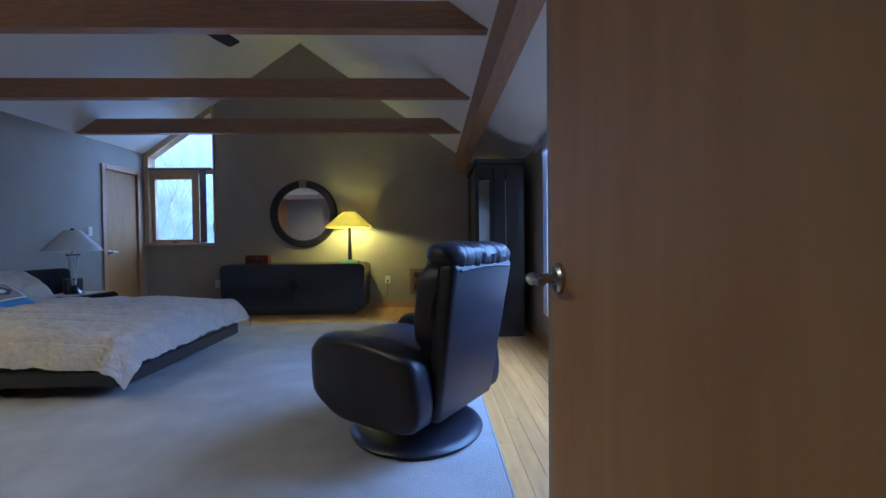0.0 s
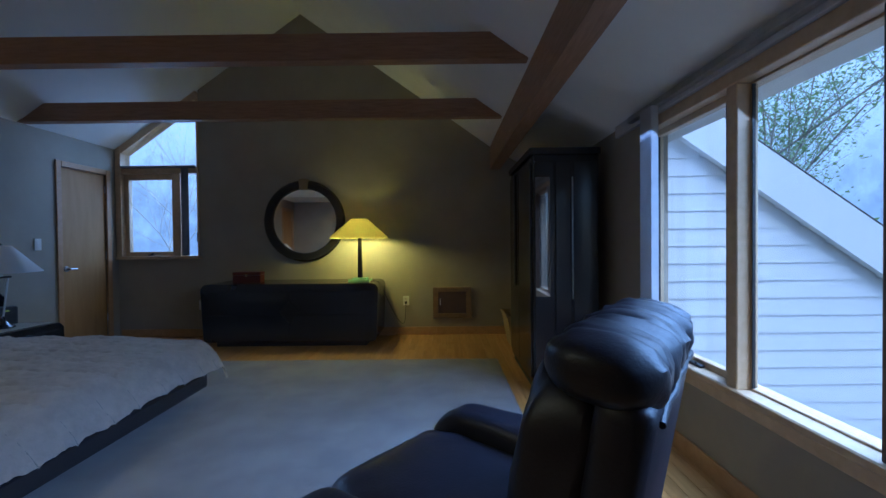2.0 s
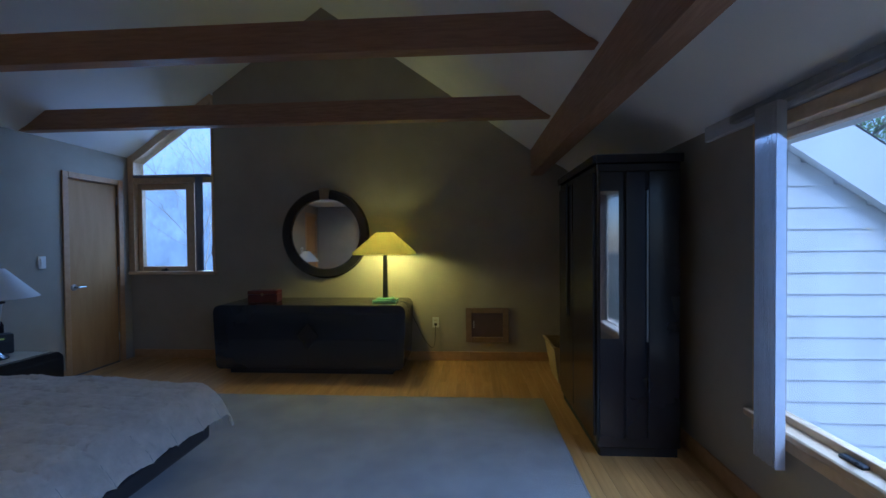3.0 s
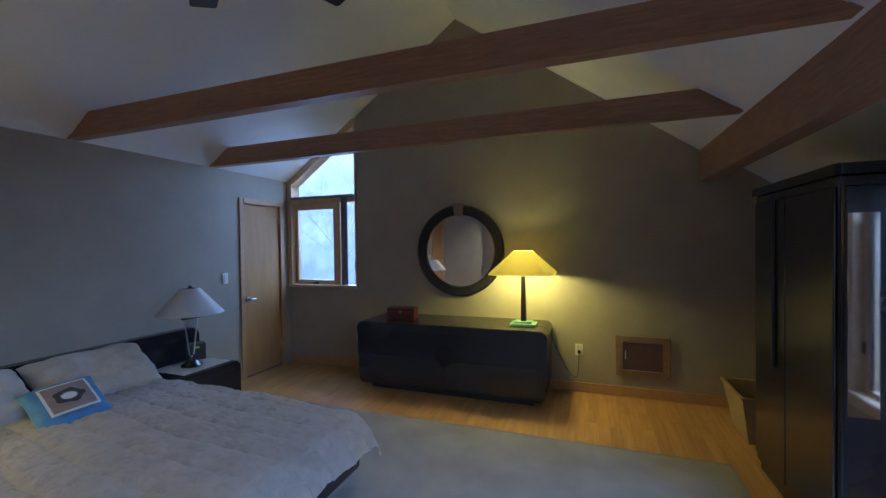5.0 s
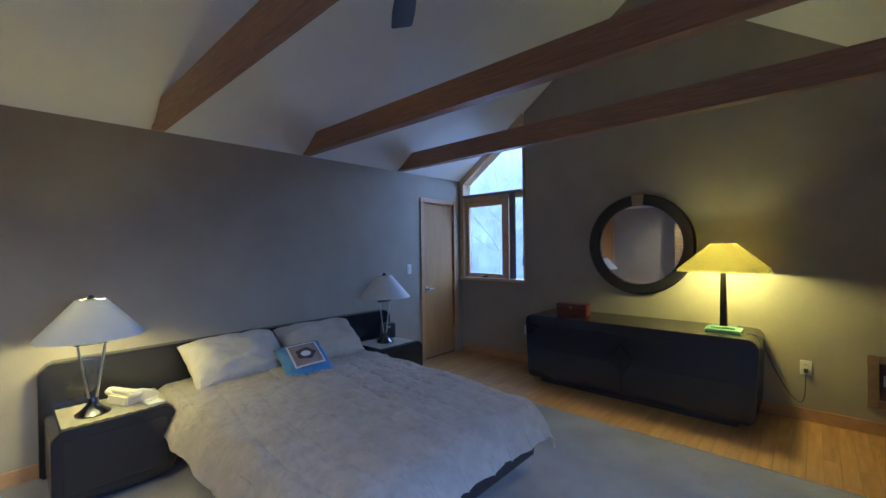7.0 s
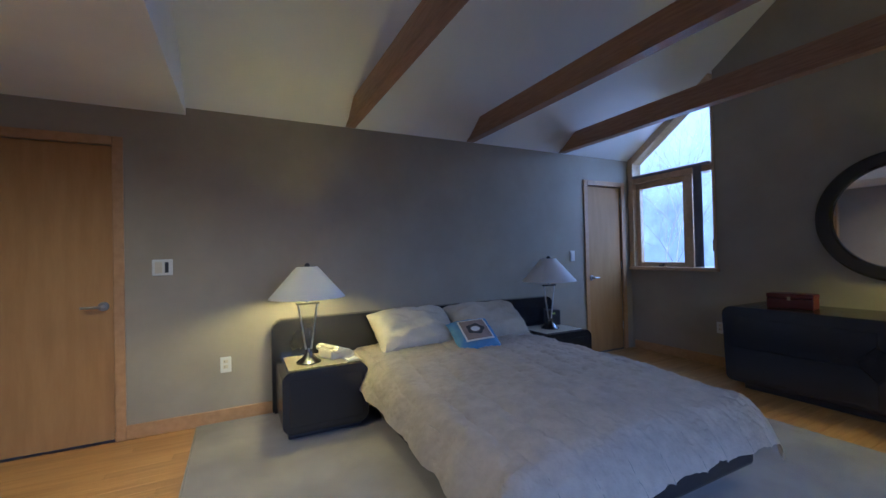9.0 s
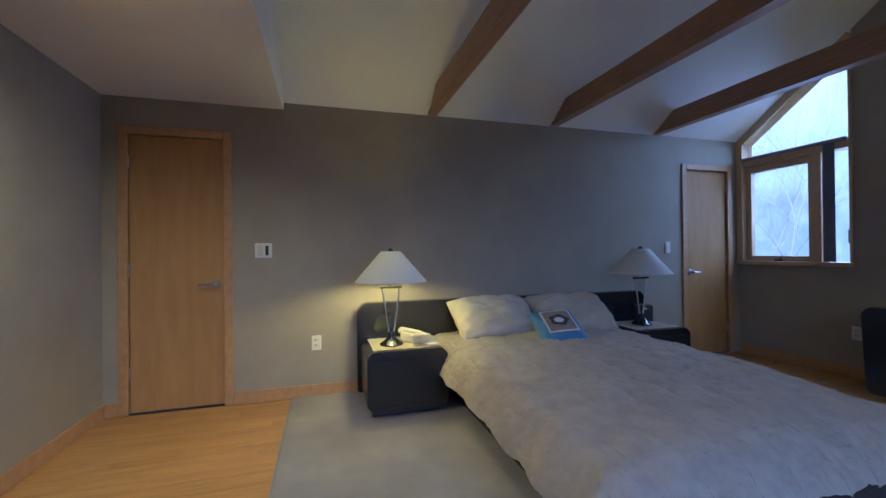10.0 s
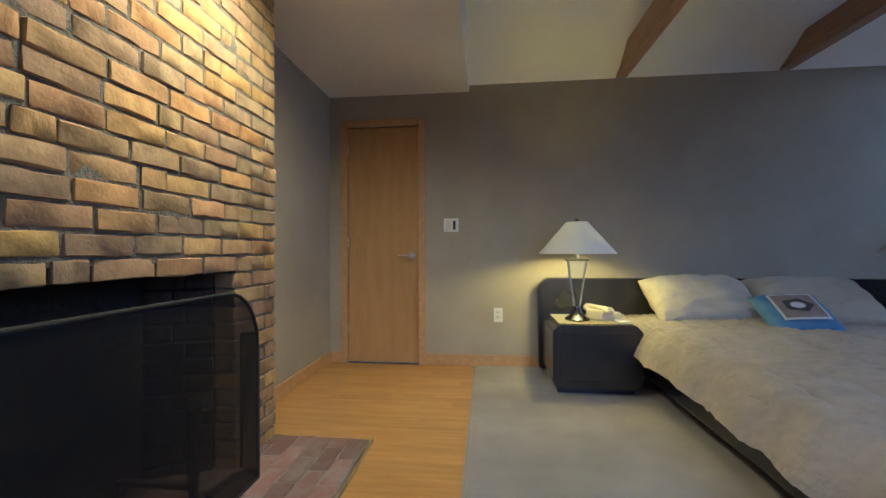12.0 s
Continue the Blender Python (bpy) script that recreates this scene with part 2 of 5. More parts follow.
M_BARK = mat("grey_bark", (0.46, 0.44, 0.41), (0.36, 0.34, 0.31), 0.9, 12.0, (1, 1, 0.3), bump=0.6)
M_PALE_BARK = mat("pale_grey_bark", (0.62, 0.63, 0.63), (0.50, 0.51, 0.52), 0.9, 12.0, (1, 1, 0.3), bump=0.4)
M_LEAF = mat("spring_leaves", (0.34, 0.46, 0.20), (0.25, 0.37, 0.15), 0.6, 2.0, rnd=0.30, island=True)
leaf_glow = M_LEAF.node_tree.nodes.new("ShaderNodeBsdfTranslucent")
leaf_glow.inputs["Color"].default_value = (0.42, 0.58, 0.24, 1)
leaf_mix = M_LEAF.node_tree.nodes.new("ShaderNodeMixShader")
leaf_mix.inputs[0].default_value = 0.5
M_LEAF.node_tree.links.new(M_LEAF.node_tree.nodes["Principled BSDF"].outputs[0], leaf_mix.inputs[1])
M_LEAF.node_tree.links.new(leaf_glow.outputs[0], leaf_mix.inputs[2])
M_LEAF.node_tree.links.new(leaf_mix.outputs[0], M_LEAF.node_tree.nodes["Material Output"].inputs["Surface"])
M_BULB = glow("lit_bulb", (1.0, 0.85, 0.5), 12.0)
M_DISPLAY = glow("green_display", (0.35, 0.42, 0.08), 0.35)

# ---- mesh helpers ----
def add_box(bm, x0, x1, y0, y1, z0, z1, bevel=0.0, seg=1, m=None):
    g = bmesh.ops.create_cube(bm, size=1)
    vs = g["verts"]
    for v in vs:
        v.co = Vector(((x0 + x1) / 2 + v.co.x * (x1 - x0), (y0 + y1) / 2 + v.co.y * (y1 - y0), (z0 + z1) / 2 + v.co.z * (z1 - z0)))
    if bevel > 0:
        es = list({e for v in vs for e in v.link_edges})
        r = bmesh.ops.bevel(bm, geom=es, offset=bevel, segments=seg, affect="EDGES", profile=0.5)
        vs = list({v for f in r["faces"] for v in f.verts})
    if m is not None:
        bmesh.ops.transform(bm, matrix=m, verts=vs)
    return vs


def add_prism(bm, pts, axis, a, b):
    """Extrude a polygon of 2D points along axis from a to b: 'x' takes (y, z), 'y' takes (x, z), 'z' takes (x, y)."""
    def at(p, c):
        return {"x": (c, p[0], p[1]), "y": (p[0], c, p[1]), "z": (p[0], p[1], c)}[axis]
    lo = [bm.verts.new(at(p, a)) for p in pts]
    hi = [bm.verts.new(at(p, b)) for p in pts]
    n = len(pts)
    fs = [bm.faces.new(lo), bm.faces.new(hi)]
    for i in range(n):
        fs.append(bm.faces.new((lo[i], lo[(i + 1) % n], hi[(i + 1) % n], hi[i])))
    bmesh.ops.recalc_face_normals(bm, faces=fs)
    return lo + hi


def add_lathe(bm, profile, centre=(0, 0, 0), seg=32, m=None):
    """Turn (radius, z) points round the z axis."""
    rings = []
    made = []
    for r, z in profile:
        if r < 1e-5:
            v = bm.verts.new((0, 0, z))
            rings.append([v])
            made.append(v)
        else:
            ring = [bm.verts.new((r * math.cos(2 * math.pi * k / seg), r * math.sin(2 * math.pi * k / seg), z)) for k in range(seg)]
            rings.append(ring)
            made += ring
    fs = []
    for a, b in zip(rings, rings[1:]):
        for k in range(seg):
            j = (k + 1) % seg
            if len(a) == 1 and len(b) == 1:
                continue
            if len(a) == 1:
                fs.append(bm.faces.new((a[0], b[k], b[j])))
            elif len(b) == 1:
                fs.append(bm.faces.new((a[k], a[j], b[0])))
            else:
                fs.append(bm.faces.new((a[k], a[j], b[j], b[k])))
    bmesh.ops.recalc_face_normals(bm, faces=fs)
    bmesh.ops.transform(bm, matrix=Matrix.Translation(centre) @ (m or Matrix()), verts=made)
    return made


def add_rod(bm, p, q, r, r2=None, seg=10):
    p, q = Vector(p), Vector(q)
    d = q - p
    turn = d.to_track_quat("Z", "Y").to_matrix().to_4x4()
    r2 = r if r2 is None else r2
    return add_lathe(bm, [(0, 0), (r, 0), (r2, d.length), (0, d.length)], p, seg, turn)


def add_tube(bm, pts, r, seg=8):
    """One bent round bar through a chain of points."""
    pts = [Vector(p) for p in pts]
    rings = []
    for k, p in enumerate(pts):
        d = (pts[min(k + 1, len(pts) - 1)] - pts[max(k - 1, 0)]).normalized()
        turn = d.to_track_quat("Z", "Y").to_matrix()
        rings.append([bm.verts.new(p + turn @ Vector((r * math.cos(2 * math.pi * j / seg), r * math.sin(2 * math.pi * j / seg), 0))) for j in range(seg)])
    for p, q in zip(rings, rings[1:]):
        shift = min(range(seg), key=lambda i: (q[i].co - p[0].co).length)
        for j in range(seg):
            bm.faces.new((p[j], p[(j + 1) % seg], q[(j + 1 + shift) % seg], q[(j + shift) % seg]))
    bm.faces.new(rings[0][::-1])
    bm.faces.new(rings[-1])
    bmesh.ops.recalc_face_normals(bm, faces=bm.faces[:])


def signed_pow(v, e):
    return math.copysign(abs(v) ** e, v)


def add_puff(bm, a, b, c, e1=0.5, e2=0.5, m=None, nu=28, nv=14, wrinkle=0.0, seed=0.0):
    """A soft block: a superellipsoid of half sizes a, b, c, with slight creases."""
    rows = []
    made = []
    for j in range(1, nv):
        ph = -math.pi / 2 + math.pi * j / nv
        ring = []
        for i in range(nu):
            th = 2 * math.pi * i / nu
            p = Vector((a * signed_pow(math.cos(ph), e1) * signed_pow(math.cos(th), e2), b * signed_pow(math.cos(ph), e1) * signed_pow(math.sin(th), e2), c * signed_pow(math.sin(ph), e1)))
            if wrinkle:
                p *= 1 + wrinkle * noise.noise(p * 9 + Vector((seed, seed, seed)))
            ring.append(bm.verts.new(p))
        rows.append(ring)
        made += ring
    top, bot = bm.verts.new((0, 0, c)), bm.verts.new((0, 0, -c))
    made += [top, bot]
    fs = []
    for r, q in zip(rows, rows[1:]):
        for i in range(nu):
            k = (i + 1) % nu
            fs.append(bm.faces.new((r[i], r[k], q[k], q[i])))
    for i in range(nu):
        k = (i + 1) % nu
        fs.append(bm.faces.new((bot, rows[0][k], rows[0][i])))
        fs.append(bm.faces.new((top, rows[-1][i], rows[-1][k])))
    bmesh.ops.recalc_face_normals(bm, faces=fs)
    if m is not None:
        bmesh.ops.transform(bm, matrix=m, verts=made)
    return made


def add_pillow(bm, w, h, t, m=None, n=22, seed=0.0, wrinkle=0.012):
    """A stuffed cushion lying in x and y, with pinched edges and a few creases."""
    grid = {}
    made = []
    for side in (1, -1):
        for i in range(n + 1):
            for j in range(n + 1):
                u, v = 2 * i / n - 1, 2 * j / n - 1
                edge = i in (0, n) or j in (0, n)
                if side == -1 and edge:
                    grid[(side, i, j)] = grid[(1, i, j)]
                    continue
                f = ((1 - abs(u) ** 3.6) * (1 - abs(v) ** 3.6)) ** 0.45
                pinch = 1 - 0.04 * (1 - v * v) * abs(u) ** 3 * 1.2
                pinch2 = 1 - 0.055 * (1 - u * u) * abs(v) ** 3 * 1.2
                p = Vector((u * w / 2 * pinch, v * h / 2 * pinch2, side * t / 2 * f))
                p.z += wrinkle * noise.noise(Vector((u * 3.1 + seed, v * 2.6, seed))) * (0.4 + f) + 0.5 * wrinkle * noise.noise(Vector((u * 9 + seed, v * 8, seed)))
                grid[(side, i, j)] = bm.verts.new(p)
                made.append(grid[(side, i, j)])
    fs = []
    for side in (1, -1):
        for i in range(n):
            for j in range(n):
                fs.append(bm.faces.new([grid[(side, i + a, j + b)] for a, b in ((0, 0), (1, 0), (1, 1), (0, 1))]))
    bmesh.ops.recalc_face_normals(bm, faces=fs)
    if m is not None:
        bmesh.ops.transform(bm, matrix=m, verts=made)
    return made


def mesh_of(name, bm, material, smooth=False):
    me = bpy.data.meshes.new(name)
    bm.to_mesh(me)
    bm.free()
    me.materials.append(material)
    if smooth:
        me.polygons.foreach_set("use_smooth", [True] * len(me.polygons))
        me.set_sharp_from_angle(angle=radians(38))
    return me


def part(name, bm, material, parent=None, label="", smooth=False):
    ob = new(name, mesh_of(name, bm, material, smooth))
    if parent is not None:
        ob.parent = parent
    if label:
        ob["label"] = label
    return ob


def boxpart(name, dims, material, parent=None, bevel=0.004, seg=1, label="", smooth=False, m=None):
    bm = bmesh.new()
    add_box(bm, *dims, bevel=bevel, seg=seg, m=m)
    return part(name, bm, material, parent, label, smooth)


def thing(name, place, label, category, group="", turn=0.0):
    ob = new(name)
    ob.empty_display_size = 0.1
    ob.matrix_world = pose(*place, 0, 0, turn)
    return tagged(ob, label, category, group)


def structure(ob, label, category):
    return tagged(ob, label, category, "", "structure")


# ---- the room's shell ----
XW, XE, YN, APX, APZ, PITCH = -4.07, 1.33, 6.12, -1.727, 4.03, 0.711
GX, YSOF, ZSOF = 0.63, 1.31, 2.31


def slope(x):
    return APZ - PITCH * abs(x - APX)


bm = bmesh.new()
add_box(bm, -4.2, 1.48, -0.06, 6.27, -0.2, -0.022)
add_box(bm, -1.0, 0.77, -2.32, -0.06, -0.2, -0.022)
structure(part("floor", bm, M_MORTAR), "subfloor under the golden oak strip boards", "floor")

bm = bmesh.new()
add_box(bm, -4.22, XW, -0.06, 0.22, 0, 2.6)
add_box(bm, -4.22, XW, 0.22, 0.903, 2.07, 2.6)
add_box(bm, -4.22, XW, 0.903, 5.342, 0, 2.6)
add_box(bm, -4.22, XW, 5.342, 5.978, 2.05, 2.6)
add_box(bm, -4.22, XW, 5.978, 6.27, 0, 2.6)
structure(part("wall_west", bm, M_WALL), "taupe-grey painted wall behind the bed", "wall")

bm = bmesh.new()
add_prism(bm, [(-4.07, 0), (-3.03, 0), (-3.03, 1.0), (-4.07, 1.0)], "y", YN, 6.27)
add_prism(bm, [(-3.03, 0), (1.45, 0), (1.45, slope(1.45) + 0.05), (APX, APZ + 0.05), (-3.03, slope(-3.03) + 0.05)], "y", YN, 6.27)
structure(part("wall_north", bm, M_WALL), "taupe-grey gable wall with a trapezoid window", "wall")

WY0, WY1, WZ0, WZ1 = 1.43, 3.63, 0.49, 1.87
bm = bmesh.new()
add_box(bm, XE, 1.48, 1.1, 6.27, 0, WZ0)
add_box(bm, XE, 1.48, 1.1, 6.27, WZ1, 2.04)
add_box(bm, XE, 1.48, 1.1, WY0, WZ0, WZ1)
add_box(bm, XE, 1.48, WY1, 6.27, WZ0, WZ1)
structure(part("wall_east", bm, M_WALL), "taupe-grey low wall under the eave", "wall")

bm = bmesh.new()
add_box(bm, 0.655, 1.48, 1.22, 1.34, 0, 2.5)
add_box(bm, 0.655, 0.77, -2.2, 1.22, 0, 2.5)
structure(part("wall_entry", bm, M_WALL), "taupe-grey wall beside the entrance", "wall")

bm = bmesh.new()
add_box(bm, -4.22, -2.64, -0.06, 0.09, 0, 2.5)
add_box(bm, -0.80, -0.29, -0.06, 0.09, 0, 2.5)
add_box(bm, -0.29, 0.655, -0.06, 0.09, 2.05, 2.5)
add_box(bm, 0.605, 0.655, -0.06, 0.05, 0, 2.05)
add_box(bm, -2.64, -0.80, -0.06, 0.0, 0, 2.5)
structure(part("wall_south", bm, M_WALL), "taupe-grey wall beside the chimney", "wall")

bm = bmesh.new()
add_box(bm, -1.0, -0.88, -2.2, -0.06, 0, 2.5)
add_box(bm, -0.88, 0.655, -2.32, -2.2, 0, 2.5)
structure(part("wall_hall", bm, M_WALL), "taupe-grey hall wall outside the bedroom", "wall")

bm = bmesh.new()
add_prism(bm, [(-4.3, slope(-4.3)), (APX, APZ), (APX, APZ + 0.2), (-4.3, slope(-4.3) + 0.2)], "y", 1.2, 6.3)
add_prism(bm, [(APX, APZ), (0.70, slope(0.70)), (1.6, 1.83), (1.6, 2.1), (0.70, slope(0.70) + 0.22), (APX, APZ + 0.2)], "y", 1.2, 6.3)
structure(part("ceiling", bm, M_CEIL), "white vaulted ceiling under the roof", "ceiling")
bm = bmesh.new()
add_box(bm, -4.22, 0.80, -2.3, YSOF, ZSOF, 2.5)
add_prism(bm, [(-4.2, 2.5), (0.45, 2.5), (APX, APZ + 0.05)], "y", 1.18, YSOF)
structure(part("ceiling_low", bm, M_CEIL), "lowered flat white ceiling over the fireplace end", "ceiling")

# tie beams cut to the roof slope
BZ0, BH = 2.365, 0.18
for y in (2.474, 3.695, 4.917):
    beam = tagged(new("tie_beam"), "brown stained wooden tie beam across the vault", "beam", "tie beams", "structure")
    bm = bmesh.new()
    add_prism(bm, [(XW + 0.03 / PITCH, BZ0 + 0.03), (GX - 0.03 / PITCH, BZ0 + 0.03), (GX - BH / PITCH, BZ0 + BH), (XW + BH / PITCH, BZ0 + BH)], "y", y + 0.030, y + 0.096)
    part("web", bm, M_BEAM, beam)
    bm = bmesh.new()
    add_prism(bm, [(XW, BZ0), (GX, BZ0), (GX - 0.03 / PITCH, BZ0 + 0.03), (XW + 0.03 / PITCH, BZ0 + 0.03)], "y", y + 0.022, y + 0.104)
    part("bottom_board", bm, M_BEAM, beam)
bm = bmesh.new()
add_prism(bm, [(GX, 2.07), (GX + 0.125, 2.07), (GX + 0.125, slope(GX + 0.125) + 0.03), (GX, slope(GX) + 0.03)], "y", 1.345, YN)
structure(part("girder", bm, M_GIRDER), "long brown stained wooden girder along the room", "beam")

# ---- doors, trim and windows ----
def lever(parent, x, y, z, away, along, grip=0.11):
    """A lever handle on a face that looks along x (away = +1 or -1), its grip pointing along y."""
    bm = bmesh.new()
    add_lathe(bm, [(0, 0), (0.031, 0), (0.031, 0.006), (0.025, 0.012), (0, 0.012)], (x, y, z), 20, pose(0, 0, 0, 0, 90 * away, 0))
    part("rose", bm, M_STEEL, parent, "round brushed steel rose", True)
    bm = bmesh.new()
    add_rod(bm, (x, y, z), (x + 0.06 * away, y, z), 0.010, None, 12)
    add_rod(bm, (x + 0.056 * away, y - 0.012 * along, z), (x + 0.056 * away, y + grip * along, z), 0.0105, 0.008, 12)
    add_puff(bm, 0.013, 0.013, 0.013, 1, 1, Matrix.Translation((x + 0.056 * away, y, z)), 12, 8)
    part("lever", bm, M_STEEL, parent, "brushed steel lever", True)


def closet_door(name, y0, y1, ztop, handle_y, label):
    """A closed flush door in the west wall with its casing; y0 and y1 are the slab's edges."""
    d = thing(name, (0, 0, 0), label, "door")
    d["kind"] = "structure"
    boxpart("door_leaf", (XW - 0.05, XW - 0.012, y0 + 0.003, y1 - 0.003, 0.012, ztop - 0.003), M_MAPLE, d, 0.003)
    cw = 0.062
    boxpart("casing_side", (XW - 0.012, XW + 0.014, y0 - cw, y0, 0.0, ztop + cw), M_TRIM, d, 0.004)
    boxpart("casing_side", (XW - 0.012, XW + 0.014, y1, y1 + cw, 0.0, ztop + cw), M_TRIM, d, 0.004)
    boxpart("casing_head", (XW - 0.012, XW + 0.0135, y0, y1, ztop, ztop + cw), M_TRIM, d, 0.004)
    boxpart("jamb_stop", (XW - 0.11, XW - 0.055, y0 - 0.03, y0 + 0.0, 0, ztop + 0.03), M_TRIM, d, 0.0)
    boxpart("jamb_stop", (XW - 0.11, XW - 0.055, y1, y1 + 0.03, 0, ztop + 0.03), M_TRIM, d, 0.0)
    boxpart("backing", (XW - 0.14, XW - 0.11, y0 - 0.03, y1 + 0.03, 0, ztop + 0.03), M_WALL, d, 0.0)
    for z in (0.25, 1.0, 1.8):
        bm = bmesh.new()
        hy = y0 if handle_y > (y0 + y1) / 2 else y1
        add_rod(bm, (XW - 0.008, hy, z), (XW - 0.008, hy, z + 0.09), 0.007, None, 10)
        part("hinge", bm, M_STEEL, d, "small steel hinge", True)
    return d


d1 = closet_door("door_1", 0.25, 0.873, 2.04, 0.81, "closed maple veneer closet door in a maple casing")
lever(d1, XW - 0.012, 0.815, 0.93, 1, -1)
d2 = closet_door("door_2", 5.372, 5.948, 2.02, 5.42, "closed maple veneer door beside the trapezoid window")
lever(d2, XW - 0.012, 5.425, 0.91, 1, 1, 0.075)

# the open entrance door, folded back along the wall
d3 = thing("door_3", (0, 0, 0), "open maple veneer bedroom door folded against the wall", "door")
d3["kind"] = "structure"
boxpart("door_leaf", (0.495, 0.530, -0.03, 0.765, 0.012, 2.035), M_MAPLE, d3, 0.003)
lever(d3, 0.495, 0.705, 0.935, -1, -1, 0.075)
bm = bmesh.new()
add_box(bm, 0.499, 0.526, 0.763, 0.767, 0.91, 0.98, 0.001)
part("latch_plate", bm, M_STEEL, d3)
bm = bmesh.new()
add_rod(bm, (0.467, 0.745, 0.03), (0.495, 0.745, 0.03), 0.008, None, 8)
part("door_bumper", bm, M_STEEL, d3)
frame3 = thing("doorway_frame", (0, 0, 0), "maple casing around the bedroom entrance", "door frame")
frame3["kind"] = "structure"
boxpart("jamb", (-0.31, -0.29, -0.07, 0.10, 0, 2.05), M_TRIM, frame3, 0.003)
boxpart("jamb", (0.585, 0.604, -0.07, 0.055, 0, 2.05), M_TRIM, frame3, 0.003)
boxpart("head", (-0.29, 0.585, -0.065, 0.095, 2.03, 2.052), M_TRIM, frame3, 0.003)
boxpart("casing", (-0.37, -0.31, 0.09, 0.106, 0, 2.11), M_TRIM, frame3, 0.003)

# baseboards
def baseboard(dims):
    bm = bmesh.new()
    add_box(bm, *dims, bevel=0.004)
    ob = part("baseboard", bm, M_TRIM)
    return tagged(ob, "low maple baseboard along the wall foot", "baseboard", "baseboards", "structure")


BB = 0.10
baseboard((XW, XW + 0.014, 0.935, 5.31, 0, BB))
baseboard((XW, XW + 0.014, 0.105, 0.187, 0, BB))
baseboard((XW, -2.665, 0.09, 0.104, 0, BB))
baseboard((XW + 0.03, -0.06, YN - 0.014, YN, 0, BB))
baseboard((-0.06, XE - 0.016, YN - 0.0135, YN, 0, BB - 0.001))
baseboard((XE - 0.014, XE, 1.355, 6.10, 0, BB))
baseboard((0.67, XE - 0.016, 1.34, 1.354, 0, BB))

# east window: three lights under one head
win = thing("window_1", (0, 0, 0), "wide wood-framed triple window in the low wall", "window")
win["kind"] = "structure"
ST, HB = 0.498, 1.832
boxpart("window_head", (1.315, 1.46, WY0, WY1, HB, 1.897), M_BRIGHT_SASH, win, 0.004)
boxpart("window_sill", (1.300, 1.47, WY0 - 0.04, WY1 + 0.04, 0.462, ST), M_BRIGHT_SASH, win, 0.006)
boxpart("window_apron", (1.316, 1.331, WY0, WY1, 0.405, 0.462), M_BRIGHT_SASH, win, 0.003)
# Southern mullions are the same wood, coloured dark for the shade they stand in.
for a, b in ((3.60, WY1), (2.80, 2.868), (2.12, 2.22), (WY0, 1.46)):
    boxpart("mullion", (1.318, 1.408, a, b, ST, HB), M_BRIGHT_SASH if a > 2.5 else M_HATCH_SHADE, win, 0.004)


def sash(a, b, w, wa, wb, x0, x1):
    boxpart("sash_bottom", (x0, x1, a, b, ST, ST + w), M_BRIGHT_SASH, win, 0.003)
    boxpart("sash_top", (x0, x1, a, b, HB - w, HB), M_BRIGHT_SASH, win, 0.003)
    boxpart("sash_stile", (x0 + 0.001, x1 - 0.001, a, a + wa, ST + w, HB - w), M_BRIGHT_SASH, win, 0.003)
    boxpart("sash_stile", (x0 + 0.001, x1 - 0.001, b - wb, b, ST + w, HB - w), M_BRIGHT_SASH, win, 0.003)
    x = (x0 + x1) / 2
    g = boxpart("pane", (x - 0.002, x + 0.002, a + wa, b - wb, ST + w, HB - w), M_GLASS, win, 0.0)
    g.visible_shadow = False
    for y in (a + wa, b - wb - 0.006):
        boxpart("gasket", (x0 - 0.0005, x - 0.003, y, y + 0.006, ST + w, HB - w), M_IRON, win, 0.0)


sash(2.868, 3.60, 0.035, 0.075, 0.034, 1.375, 1.42)
sash(2.22, 2.80, 0.010, 0.010, 0.010, 1.375, 1.405)
sash(1.46, 2.12, 0.035, 0.034, 0.034, 1.375, 1.42)
boxpart("sash_lock", (1.36, 1.375, 2.885, 2.90, 0.76, 0.84), M_IRON, win, 0.003, label="black sash lock")
bm = bmesh.new()
add_box(bm, 1.345, 1.375, 3.10, 3.20, ST, 0.513, 0.004)
add_rod(bm, (1.352, 3.15, 0.508), (1.325, 3.10, 0.525), 0.006, None, 8)
part("crank", bm, M_IRON, win, "dark window crank")

blind = thing("vertical_blind", (0, 0, 0), "white vertical blind drawn to one side of the window", "blind")
boxpart("headrail", (1.262, 1.30, 1.36, 3.72, 1.925, 1.965), M_STEEL, blind, 0.004, label="pale metal headrail")
boxpart("valance", (1.30, 1.328, 1.345, 4.0, 1.90, 1.985), M_BLIND, blind, 0.004)
for k in range(11):
    y = 3.368 + k * 0.0128
    boxpart("vane", (1.238, 1.280, y, y + 0.003, 0.345 + 0.002 * (k % 3), 1.93), M_BLIND, blind, 0.0)

# north window: casement pair under a trapezoid light
nw = thing("window_2", (0, 0, 0), "wood-framed trapezoid window under the roof slope", "window")
nw["kind"] = "structure"
NX0, NX1 = -4.07, -3.03
boxpart("window_sill", (NX0, NX1 + 0.02, 6.075, 6.25, 0.985, 1.025), M_BRIGHT_SASH, nw, 0.004)
boxpart("jamb", (NX0, -4.0, 6.09, 6.25, 1.025, slope(-4.0) - 0.01), M_BRIGHT_SASH, nw, 0.004)
boxpart("jamb", (-3.055, NX1, 6.10, 6.25, 1.025, slope(-3.05) - 0.03), M_BRIGHT_SASH, nw, 0.004)
boxpart("transom", (-4.0, -3.055, 6.105, 6.25, 2.06, 2.145), M_BRIGHT_SASH, nw, 0.004)
boxpart("blind_rail", (-3.99, -3.06, 6.07, 6.104, 2.125, 2.155), M_BLIND_DARK, nw, 0.003, label="dark blind rail")
